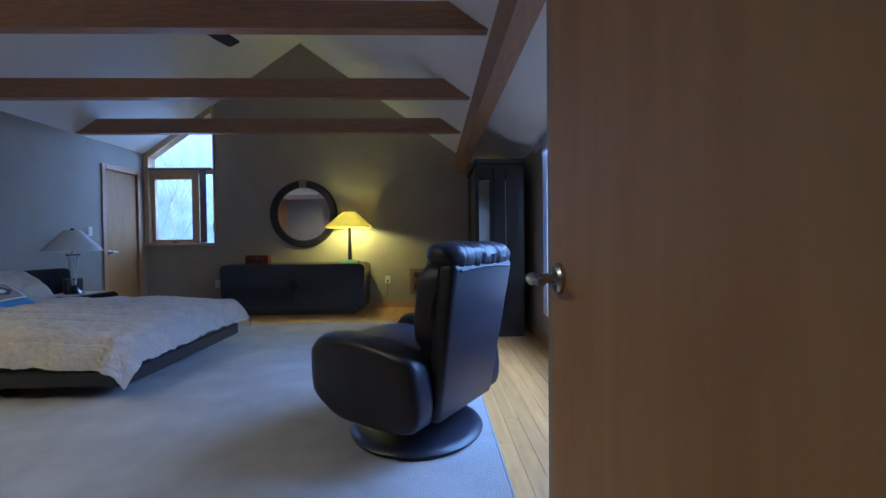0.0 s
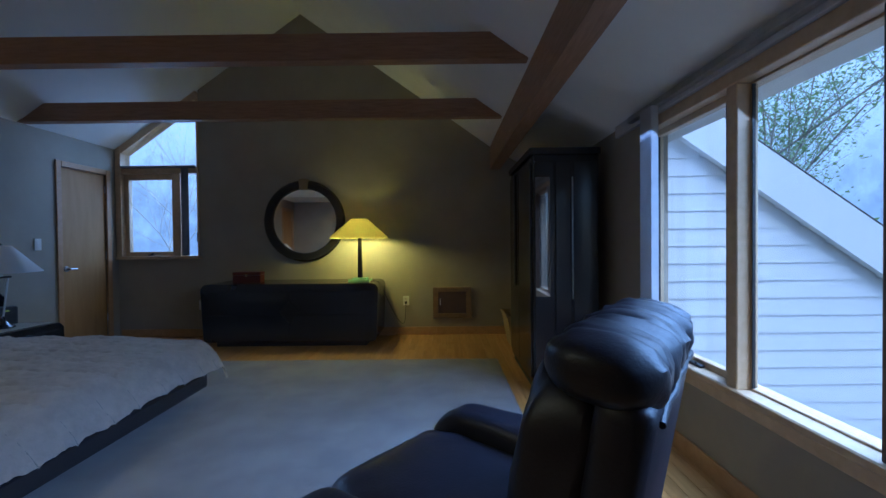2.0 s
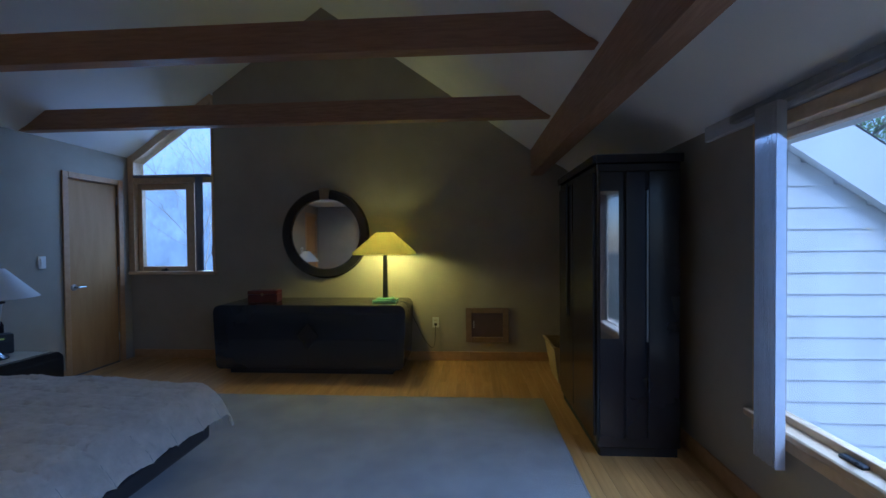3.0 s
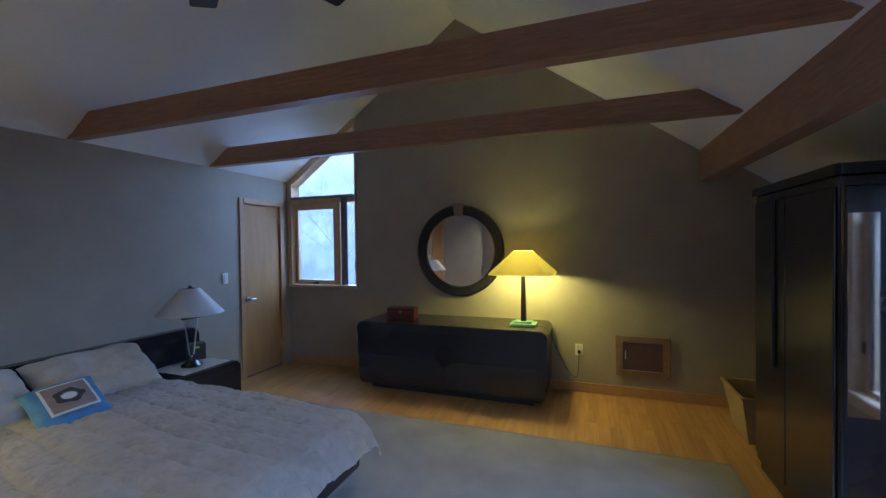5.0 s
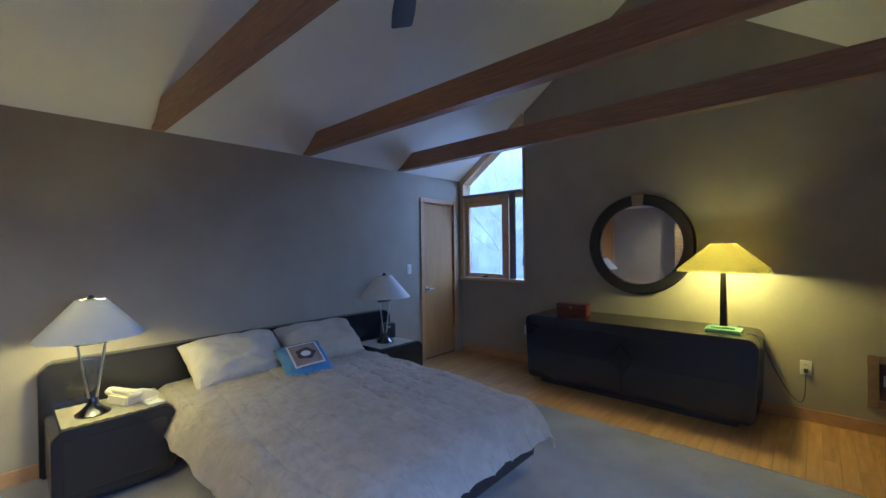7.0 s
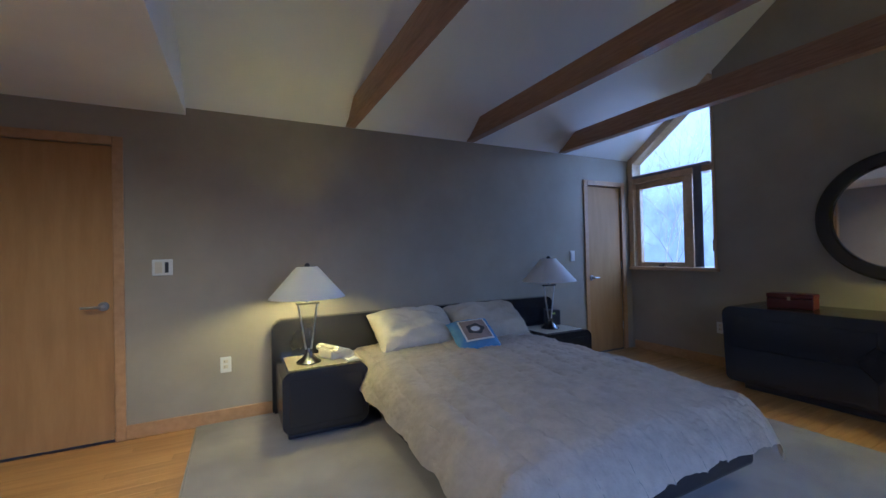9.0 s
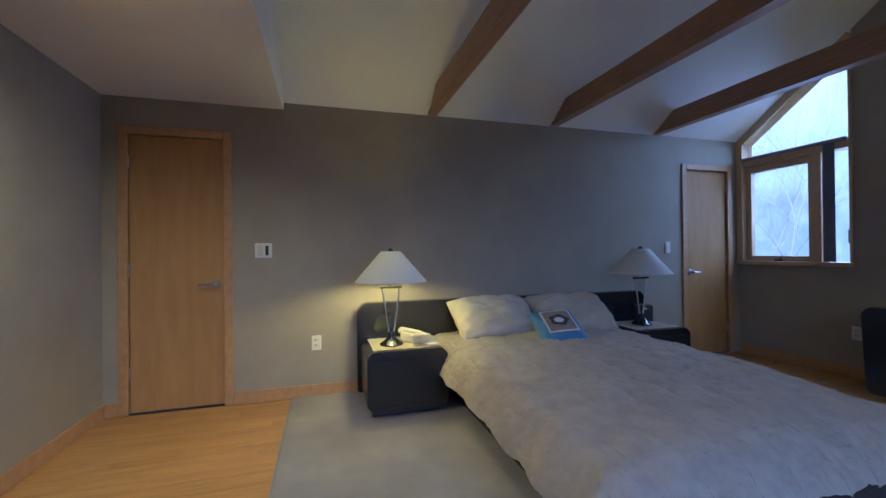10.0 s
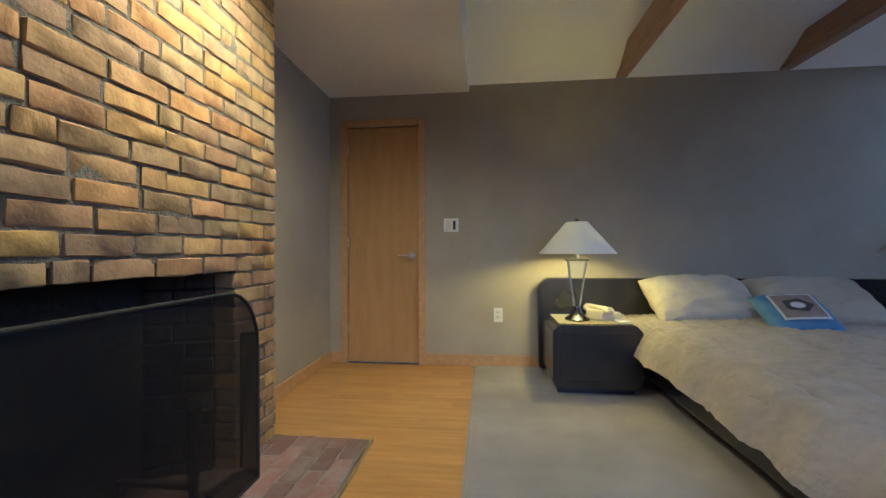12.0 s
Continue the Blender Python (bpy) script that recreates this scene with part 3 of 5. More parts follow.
bm = bmesh.new()
add_prism(bm, [(-4.0, slope(-4.0)), (-3.055, slope(-3.055)), (-3.055, slope(-3.055) - 0.10), (-4.0, slope(-4.0) - 0.10)], "y", 6.095, 6.25)
part("raking_head", bm, M_BRIGHT_SASH, nw)
boxpart("mullion", (-3.345, -3.27, 6.11, 6.25, 1.025, 2.06), M_BRIGHT_SASH, nw, 0.004)
for a, b in ((-4.0, -3.345),):
    w = 0.055
    boxpart("sash_stile", (a, a + w, 6.15, 6.21, 1.025, 2.06), M_BRIGHT_SASH, nw, 0.003)
    boxpart("sash_stile", (b - w, b, 6.15, 6.21, 1.025, 2.06), M_BRIGHT_SASH, nw, 0.003)
    boxpart("sash_rail", (a + w, b - w, 6.151, 6.209, 1.025, 1.025 + w), M_BRIGHT_SASH, nw, 0.003)
    boxpart("sash_rail", (a + w, b - w, 6.151, 6.209, 1.99, 2.06), M_BRIGHT_SASH, nw, 0.003)
    g = boxpart("pane", (a + w, b - w, 6.18, 6.184, 1.08, 1.99), M_GLASS, nw, 0.0)
    g.visible_shadow = False
g = boxpart("pane", (-3.27, -3.055, 6.18, 6.184, 1.03, 2.06), M_GLASS, nw, 0.0)
g.visible_shadow = False
bm = bmesh.new()
add_prism(bm, [(-4.0, 2.145), (-3.055, 2.145), (-3.055, slope(-3.055) - 0.10), (-4.0, slope(-4.0) - 0.10)], "y", 6.18, 6.184)
g = part("pane", bm, M_GLASS, nw)
g.visible_shadow = False
bm = bmesh.new()
add_box(bm, -3.70, -3.62, 6.12, 6.15, 1.03, 1.045, 0.003)
add_rod(bm, (-3.66, 6.13, 1.045), (-3.61, 6.10, 1.06), 0.006, None, 8)
part("crank", bm, M_IRON, nw, "dark window crank")
boxpart("sash_lock", (-3.075, -3.058, 6.12, 6.15, 1.20, 1.32), M_IRON, nw, 0.003, label="black sash lock")
vb = thing("dark_blind", (0, 0, 0), "dark vertical blind gathered at the north window", "blind")
for k in range(6):
    turn = pose(-3.236 + k * 0.0155, 6.092, 0, 0, 0, 50)
    boxpart("vane", (-0.0015, 0.0015, -0.022, 0.022, 1.03, 2.125), M_BLIND_DARK, vb, 0.0, m=turn)


# ---- small wall fittings ----
def plate(name, label, category, place, normal, w, h, kind, group=""):
    """A wall plate: place is its centre on the wall, normal one of '+x', '-y', '+y'."""
    turn = {"+x": 90, "-y": 0, "+y": 180}[normal]
    p = thing(name, place, label, category, group, turn)
    boxpart("cover", (-w / 2, w / 2, -0.007, 0, -h / 2, h / 2), M_WHITE, p, 0.003)
    if kind == "outlet":
        for z in (-0.028, 0.012):
            boxpart("socket", (-0.017, 0.017, -0.0095, -0.007, z, z + 0.026), M_CREAM, p, 0.001)
        for z in (-0.02, 0.02):
            boxpart("slot", (-0.009, -0.006, -0.0105, -0.0095, z, z + 0.01), M_IRON, p, 0.0)
    elif kind == "switch":
        boxpart("toggle", (-0.017, 0.017, -0.012, -0.007, -0.035, 0.035), M_WHITE, p, 0.002)
    else:
        boxpart("dial_slot", (w * 0.12, w * 0.30, -0.012, -0.007, -h * 0.33, h * 0.33), M_IRON, p, 0.002, label="dark control slot")
        boxpart("raised_panel", (-w * 0.36, w * 0.0, -0.010, -0.007, -h * 0.36, h * 0.36), M_CREAM, p, 0.002)
    return p


plate("thermostat", "white wall control plate with a dark slot", "thermostat", (XW, 1.154, 1.185), "+x", 0.125, 0.115, "dial")
plate("light_switch", "white rocker switch plate on the grey wall", "switch", (XW, 5.11, 1.18), "+x", 0.072, 0.118, "switch")
plate("wall_outlet", "white wall outlet above the maple baseboard", "outlet", (XW, 1.545, 0.432), "+x", 0.075, 0.118, "outlet", "wall outlets")
o2 = plate("wall_outlet", "white wall outlet with a black plug in it", "outlet", (-0.443, YN, 0.43), "-y", 0.075, 0.118, "outlet", "wall outlets")
boxpart("plug", (-0.014, 0.014, -0.038, -0.0105, -0.034, -0.006), M_IRON, o2, 0.003)
plate("wall_outlet", "white wall outlet above the maple baseboard", "outlet", (-3.02, YN, 0.40), "-y", 0.075, 0.118, "outlet", "wall outlets")
o4 = plate("wall_outlet", "white wall outlet beside the brick chimney", "outlet", (-2.90, 0.09, 0.44), "+y", 0.075, 0.118, "outlet", "wall outlets")
boxpart("plug", (-0.02, 0.02, -0.05, -0.0105, -0.04, 0.0), M_WHITE, o4, 0.004)

hatch = thing("wall_hatch", (0.138, YN, 0.402), "small wood-framed wall hatch with a maroon panel", "hatch")
boxpart("frame_side", (-0.24, -0.175, -0.022, 0, -0.195, 0.195), M_HATCH_SHADE, hatch, 0.004)
boxpart("frame_side", (0.175, 0.24, -0.022, 0, -0.195, 0.195), M_HATCH_SHADE, hatch, 0.004)
boxpart("frame_rail", (-0.175, 0.175, -0.0215, 0, 0.135, 0.195), M_HATCH_SHADE, hatch, 0.004)
boxpart("frame_rail", (-0.175, 0.175, -0.0215, 0, -0.195, -0.135), M_HATCH_SHADE, hatch, 0.004)
boxpart("panel", (-0.175, 0.175, -0.009, 0, -0.135, 0.135), M_MAROON, hatch, 0.0)
boxpart("latch", (-0.155, -0.145, -0.016, -0.009, -0.03, 0.05), M_STEEL, hatch, 0.001)

reg = thing("floor_register", (1.165, 2.65, 0.0), "dark bronze floor register in the boards", "vent")
boxpart("rim", (-0.075, 0.075, -0.15, 0.15, 0.0, 0.006), M_VENT, reg, 0.002)
for k in range(11):
    y = -0.125 + k * 0.025
    boxpart("slat", (-0.055, 0.055, y - 0.004, y + 0.004, 0.006, 0.010), M_VENT, reg, 0.0)


# ---- ceiling fan ----
fan = thing("ceiling_fan", (APX, 3.0, 2.80), "dark five-bladed ceiling fan hung from the ridge", "fan")
bm = bmesh.new()
add_rod(bm, (0, 0, 0.1), (0, 0, APZ - 2.80 - 0.02), 0.012, None, 12)
part("downrod", bm, M_FAN, fan, "", True)
bm = bmesh.new()
add_lathe(bm, [(0, 0.16), (0.05, 0.16), (0.10, 0.12), (0.115, 0.05), (0.10, 0.0), (0.06, -0.04), (0, -0.05)], (0, 0, 0), 28)
part("motor", bm, M_FAN, fan, "", True)
bm = bmesh.new()
add_lathe(bm, [(0, 0), (0.07, 0), (0.055, -0.06), (0.02, -0.08), (0, -0.08)], (0, 0, APZ - 2.80 - 0.02), 20)
part("canopy", bm, M_FAN, fan, "", True)
for k in range(5):
    a = 70.5 + 72 * k
    m = pose(0, 0, 0, 0, 0, a) @ pose(0, 0, 0.0, -12, 0, 0)
    bm = bmesh.new()
    vs = add_prism(bm, [(0.17, -0.05), (0.50, -0.068), (0.64, -0.064), (0.65, -0.05), (0.65, 0.05), (0.64, 0.064), (0.50, 0.068), (0.17, 0.05)], "z", -0.004, 0.004)
    bmesh.ops.transform(bm, matrix=m, verts=vs)
    blade = part("blade", bm, M_FAN, fan)
    bm = bmesh.new()
    add_box(bm, 0.09, 0.22, -0.018, 0.018, 0.004, 0.012, 0.002, m=m)
    part("blade_iron", bm, M_IRON, blade)

downlight = thing("recessed_downlight", (-2.10, 0.78, ZSOF), "round recessed downlight in the lowered ceiling", "ceiling light")
bm = bmesh.new()
add_lathe(bm, [(0.055, 0.0), (0.085, 0.0), (0.085, -0.006), (0.06, -0.010), (0.055, -0.004)], (0, 0, 0), 28)
part("trim_ring", bm, M_WHITE, downlight, "", True)
bm = bmesh.new()
add_lathe(bm, [(0, -0.002), (0.055, -0.002), (0.055, -0.0005), (0, -0.0005)], (0, 0, 0), 28)
part("lens", bm, M_BULB, downlight)


# ---- rug ----
rug = thing("rug", (0, 0, 0), "large pale grey wool rug under the bed", "rug")
boxpart("rug_field", (XW + 0.02, 0.545, 1.36, 4.99, 0.0, 0.012), M_RUG, rug, 0.005)
boxpart("bound_edge", (XW + 0.02, 0.5555, 1.347, 1.36, 0.0, 0.010), M_RUG, rug, 0.003)
boxpart("bound_edge", (XW + 0.02, 0.5555, 4.99, 5.003, 0.0, 0.010), M_RUG, rug, 0.003)
boxpart("bound_edge", (0.545, 0.557, 1.36, 4.99, 0.0, 0.0105), M_RUG, rug, 0.003)


# ---- bed ----
bed = thing("bed", (0, 0, 0.012), "low black platform bed with a long lacquer headboard", "bed")
boxpart("platform", (-3.93, -1.73, 2.52, 4.04, 0.085, 0.20), M_BLACK, bed, 0.02, 2)
boxpart("plinth", (-3.85, -2.10, 2.80, 3.76, 0.0, 0.085), M_BLACK_MATT, bed, 0.004)
bm = bmesh.new()
add_prism(bm, [(1.862, 0.02), (4.69, 0.02), (4.69, 0.68), (4.635, 0.738), (1.917, 0.738), (1.862, 0.68)], "x", -4.048, -3.935)
bmesh.ops.bevel(bm, geom=bm.edges[:], offset=0.012, segments=2, affect="EDGES")
part("headboard", bm, M_BLACK, bed, "", True)
bm = bmesh.new()
add_box(bm, -3.92, -1.88, 2.56, 4.0, 0.20, 0.385, 0.05, 3)
part("mattress", bm, M_PILLOW, bed, "", True)

quilt = thing("comforter", (0, 0, 0), "rumpled cream quilted comforter spread over the bed", "bedding")
QX0, QX1, QY0, QY1, QTOP = -3.90, -1.80, 2.55, 4.01, 0.475
OS, OF = 0.33, 0.345
NXQ, NYQ = 230, 200
bm = bmesh.new()
grid = []


def quilt_point(u, v):
    """u runs from the head to the hem at the foot, v from hem to hem, in metres of cloth."""
    b = max(0.0, u - QX1)
    x = min(u, QX1)
    a = max(0.0, QY0 - v) if v < QY0 else max(0.0, v - QY1)
    sgn = -1 if v < QY0 else 1
    y = min(max(v, QY0), QY1)
    r = math.sqrt(a * a + b * b)
    round_r = 0.15
    drop = r - round_r * (1 - math.exp(-r / round_r))
    out = 0.30 * r + round_r * (1 - math.exp(-r / round_r)) * 0.5
    if r > 1e-6:
        x += out * b / r
        y += sgn * out * a / r
    hem = min(1.0, r / 0.3)
    z = QTOP + 0.035 * math.cos((y - 3.28) * 1.9) - drop * 0.95
    # stitched channels that sweep across in shallow arcs
    c = (v + 0.07 * math.sin((u + 3.0) * 2.2)) / 0.19
    f = abs(math.sin(math.pi * c))
    z += 0.023 * (f ** 0.30 - 0.7) * (1 - 0.4 * hem)
    z += 0.016 * noise.noise(Vector((u * 3.2, v * 3.0, 1.3))) + 0.010 * noise.noise(Vector((u * 9, v * 10, 4.1))) + 0.011 * abs(noise.noise(Vector((u * 15, v * 19, 9.1)))) + 0.0075 * noise.noise(Vector((u * 34, v * 38, 2.1)))
    k = hem * 0.010 * math.sin((u * 1.3 + v * 9.0 if b > a else u * 8.5 + v) * 2.0 + 2 * noise.noise(Vector((u * 2, v * 2, 7))))
    if r > 1e-6:
        x += k * b / r
        y += sgn * k * a / r
    z -= 0.045 * max(0.0, (u + 2.6) / 0.8) ** 2 if u < QX1 else 0.045
    if u < -3.45 and a == 0:
        z -= 0.02 * (-3.45 - u)
    return Vector((x, y, max(z, 0.10)))


for i in range(NXQ + 1):
    u = QX0 + (QX1 + OF - QX0) * i / NXQ
    row = []
    for j in range(NYQ + 1):
        v = QY0 - OS + (QY1 - QY0 + 2 * OS) * j / NYQ
        row.append(bm.verts.new(quilt_point(u, v)))
    grid.append(row)
for i in range(NXQ):
    for j in range(NYQ):
        bm.faces.new((grid[i][j], grid[i + 1][j], grid[i + 1][j + 1], grid[i][j + 1]))
rims = []
for k in range(13, 23):
    pts = []
    for i in range(2, NXQ + 1, 2):
        u = QX0 + (QX1 + OF - QX0) * i / NXQ
        v = k * 0.19 - 0.07 * math.sin((u + 3.0) * 2.2)
        if QY0 - OS < v < QY1 + OS:
            pts.append(quilt_point(u, v) + Vector((0, 0, 0.001)))
    if len(pts) > 4:
        rims.append(pts)
bmesh.ops.solidify(bm, geom=bm.faces[:], thickness=0.018)
bmesh.ops.recalc_face_normals(bm, faces=bm.faces[:])
part("quilted_cover", bm, M_QUILT, quilt, "", True)
for pts in rims:
    verts, faces = [], []
    for k, p in enumerate(pts):
        d = (pts[min(k + 1, len(pts) - 1)] - pts[max(k - 1, 0)]).normalized()
        turn = d.to_track_quat("Z", "Y").to_matrix()
        for q in range(6):
            a = math.pi * q / 3
            verts.append(p + turn @ Vector((0.003 * math.cos(a), 0.003 * math.sin(a), 0)))
        if k:
            for q in range(6):
                q2 = (q + 1) % 6
                faces.append((6 * k - 6 + q, 6 * k - 6 + q2, 6 * k + q2, 6 * k + q))
    me = bpy.data.meshes.new("stitched_seam")
    me.from_pydata(verts, [], faces)
    me.materials.append(M_SEAM)
    me.polygons.foreach_set("use_smooth", [True] * len(me.polygons))
    new("stitched_seam", me).parent = quilt

for name, y, yaw, sd in (("pillow", 2.96, 3, 2.0), ("pillow", 3.68, -4, 7.7)):
    p = thing(name, (-3.70, y, 0.615), "plump cream pillow leaning on the black headboard", "pillow", "bed pillows")
    p.matrix_world = pose(-3.71, y, 0.60, 0, 0, yaw)
    bm = bmesh.new()
    add_pillow(bm, 0.46, 0.73, 0.25, pose(0, 0, 0, 0, 36, 0), 30, sd, 0.021)
    part("pillowcase", bm, M_PILLOW, p, "", True)
cush = thing("throw_cushion", (-3.40, 3.38, 0.60), "small blue square cushion with a printed panel", "cushion")
cush.matrix_world = pose(-3.355, 3.322, 0.572, 0, 31, -13) @ pose(0, 0, 0, 0, 0, 6.6)
bm = bmesh.new()
add_pillow(bm, 0.36, 0.365, 0.12, None, 22, 4.0, 0.012)
part("cover", bm, M_BLUE, cush, "", True)


def dome(u, v):
    return 0.06 * ((1 - abs(u / 0.185) ** 3.6) * (1 - abs(v / 0.19) ** 3.6)) ** 0.45


def curved_patch(name, material, half, lift, parent, inner=0.0):
    bm = bmesh.new()
    n = 14
    vs = {}
    for i in range(n + 1):
        for j in range(n + 1):
            u, v = -half + 2 * half * i / n, -half + 2 * half * j / n
            vs[i, j] = bm.verts.new((u, v, dome(u, v) + lift))
    for i in range(n):
        for j in range(n):
            bm.faces.new((vs[i, j], vs[i + 1, j], vs[i + 1, j + 1], vs[i, j + 1]))
    return part(name, bm, material, parent, "", True)


curved_patch("printed_border", M_PICTURE_PALE, 0.118, 0.012, cush)
curved_patch("printed_panel", M_PICTURE_BROWN, 0.105, 0.0145, cush)
bm = bmesh.new()
for rr0, rr1, lift, n in ((0.042, 0.073, 0.018, 40),):
    inner, outer = [], []
    for k in range(n):
        a = 2 * math.pi * k / n
        w = 1 + 0.10 * math.sin(5 * a)
        for lst, rad in ((inner, rr0), (outer, rr1 * w)):
            x, y = rad * 0.8 * math.cos(a), rad * math.sin(a)
            lst.append(bm.verts.new((x, y, dome(x, y) + lift)))
    for k in range(n):
        j = (k + 1) % n
        bm.faces.new((inner[k], outer[k], outer[j], inner[j]))
part("printed_ring", bm, M_PICTURE_DARK, cush, "black wreath print")
bm = bmesh.new()
vs = [bm.verts.new((0.026 * math.cos(a), 0.036 * math.sin(a), dome(0, 0) + 0.017)) for a in [2 * math.pi * k / 24 for k in range(24)]]
bm.faces.new(vs)
part("printed_oval", bm, M_PICTURE_PALE, cush)


# ---- nightstands and what stands on them ----
def nightstand(y0, y1, label):
    n = thing("nightstand", (0, 0, 0.012), label, "nightstand", "nightstands")
    bm = bmesh.new()
    c = 0.042
    add_prism(bm, [(y0, 0.05 + c), (y0 + c, 0.05), (y1 - c, 0.05), (y1, 0.05 + c), (y1, 0.465 - c), (y1 - c, 0.465), (y0 + c, 0.465), (y0, 0.465 - c)], "x", -3.93, -3.40)
    bmesh.ops.bevel(bm, geom=bm.edges[:], offset=0.007, segments=2, affect="EDGES")
    part("body", bm, M_BLACK, n, "", True)
    boxpart("drawer_front", (-3.401, -3.395, y0 + 0.045, y1 - 0.045, 0.10, 0.41), M_BLACK, n, 0.003)
    boxpart("plinth", (-3.90, -3.47, y0 + 0.04, y1 - 0.04, 0.0, 0.05), M_BLACK_MATT, n, 0.003)
    return n


nightstand(1.885, 2.46, "black lacquer nightstand holding a lamp and telephone")
nightstand(4.11, 4.675, "black lacquer nightstand holding a lamp and clock radio")
NT = 0.478


def runner(y0, y1, x0, x1, label):
    r = thing("table_runner", (0, 0, 0), label, "cloth")
    bm = bmesh.new()
    n = 26
    vs = {}
    for i in range(n + 1):
        for j in range(9):
            y = y0 + (y1 - y0) * i / n
            x = x0 + (x1 - x0) * j / 8 + (0.007 * math.sin(i * 2.4) if j in (0, 8) else 0)
            vs[i, j] = bm.verts.new((x, y, NT + 0.003 + 0.0025 * (1 + noise.noise(Vector((x * 14, y * 14, 2))))))
    for i in range(n):
        for j in range(8):
            bm.faces.new((vs[i, j], vs[i + 1, j], vs[i + 1, j + 1], vs[i, j + 1]))
    bmesh.ops.solidify(bm, geom=bm.faces[:], thickness=0.003)
    part("cloth", bm, M_DOILY, r, "", True)


runner(1.93, 2.44, -3.83, -3.43, "cream fringed cloth on the near nightstand top")
runner(4.14, 4.60, -3.83, -3.44, "cream fringed cloth on the nightstand by the window")


def bedside_lamp(x, y, label):
    l = thing("table_lamp", (x, y, NT + 0.008), label, "lamp", "bedside lamps")
    bm = bmesh.new()
    add_lathe(bm, [(0, 0), (0.085, 0), (0.085, 0.008), (0.06, 0.025), (0.030, 0.055), (0.024, 0.095), (0, 0.095)], (0, 0, 0), 32)
    part("base", bm, M_DARK_CHROME, l, "turned dark chrome base", True)
    for sgn in (-1, 1):
        bm = bmesh.new()
        add_rod(bm, (0, sgn * 0.018, 0.09), (0, sgn * 0.064, 0.415), 0.0065, None, 10)
        part("rod", bm, M_STEEL, l, "slanting chrome rod", True)
    bm = bmesh.new()
    add_prism(bm, [(-0.016, 0.10), (0.016, 0.10), (0.058, 0.41), (-0.058, 0.41)], "x", -0.003, 0.003)
    g = part("clear_plate", bm, M_GLASS, l, "clear acrylic plate between the rods")
    g.visible_shadow = False
    boxpart("crossbar", (-0.014, 0.014, -0.08, 0.08, 0.412, 0.428), M_SOOT_BLACK, l, 0.003)
    bm = bmesh.new()
    add_rod(bm, (0, 0, 0.428), (0, 0, 0.695), 0.004, None, 8)
    add_rod(bm, (0, 0, 0.428), (0, 0, 0.505), 0.016, None, 12)
    part("stem", bm, M_STEEL, l, "", True)
    bm = bmesh.new()
    add_lathe(bm, [(0.262, 0.462), (0.072, 0.682), (0.069, 0.681), (0.259, 0.461), (0.262, 0.462)], (0, 0, 0), 40)
    part("shade", bm, M_SHADE_WHITE, l, "white linen cone shade", True)
    bm = bmesh.new()
    for k in range(3):
        a = 2 * math.pi * k / 3
        add_rod(bm, (0, 0, 0.68), (0.070 * math.cos(a), 0.070 * math.sin(a), 0.68), 0.0025, None, 6)
    # Finial widened at its foot by an added plate that holds back upward light.
    add_lathe(bm, [(0, 0.676), (0.036, 0.676), (0.036, 0.679), (0.018, 0.682), (0.02, 0.69), (0.01, 0.705), (0, 0.708)], (0, 0, 0), 16)
    part("finial", bm, M_IRON, l, "dark finial and spokes with an added light-blocking plate", True)
    bm = bmesh.new()
    add_puff(bm, 0.018, 0.018, 0.028, 1, 1, Matrix.Translation((0, 0, 0.54)), 14, 10)
    return l, bm


l1, bm = bedside_lamp(-3.58, 2.08, "lit chrome table lamp with a white cone shade")
ob = part("bulb", bm, M_BULB, l1, "glowing bulb", True)
l2, bm = bedside_lamp(-3.63, 4.36, "unlit chrome table lamp with a white cone shade")
part("bulb", bm, M_WHITE, l2, "", True)

phone = thing("telephone", (-3.66, 2.295, NT + 0.008), "cream corded desk telephone on the nightstand cloth", "telephone", "", 25)
phone.scale = (1.2, 1.2, 1.2)
bm = bmesh.new()
add_prism(bm, [(-0.09, 0.0), (0.09, 0.0), (0.09, 0.022), (0.02, 0.045), (-0.09, 0.055)], "x", -0.07, 0.07)
bmesh.ops.bevel(bm, geom=bm.edges[:], offset=0.007, segments=2, affect="EDGES")
part("body", bm, M_CREAM, phone, "", True)
bm = bmesh.new()
add_box(bm, -0.105, 0.105, -0.075, -0.035, 0.055, 0.078, 0.010, 2)
add_puff(bm, 0.034, 0.028, 0.018, 0.8, 0.8, Matrix.Translation((-0.085, -0.055, 0.055)), 14, 8)
add_puff(bm, 0.034, 0.028, 0.018, 0.8, 0.8, Matrix.Translation((0.085, -0.055, 0.055)), 14, 8)
part("handset", bm, M_CREAM, phone, "", True)
boxpart("keypad", (-0.04, 0.04, 0.0, 0.07, 0.034, 0.0405), M_WHITE, phone, 0.002, m=pose(0, 0, 0.004, -8))
bm = bmesh.new()
add_tube(bm, [(0.095 + 0.030 * math.sin(k * 0.035) + 0.006 * math.cos(k * 0.9), -0.05 + 0.0011 * k, 0.010 + 0.006 * math.sin(k * 0.9)) for k in range(110)], 0.002, 5)
part("coiled_cord", bm, M_CREAM, phone, "cream coiled handset cord", True)
paper = thing("notepad", (-3.52, 2.36, NT + 0.008), "small pale notepad beside the telephone", "notepad", "", 12)
boxpart("pages", (-0.06, 0.06, -0.045, 0.045, 0, 0.008), M_WHITE, paper, 0.001)

radio = thing("clock_radio", (-3.78, 4.52, NT + 0.0), "black clock radio on the nightstand", "clock", "", 60)
boxpart("case", (-0.075, 0.075, -0.055, 0.055, 0.008, 0.16), M_BLACK_MATT, radio, 0.01, 2)
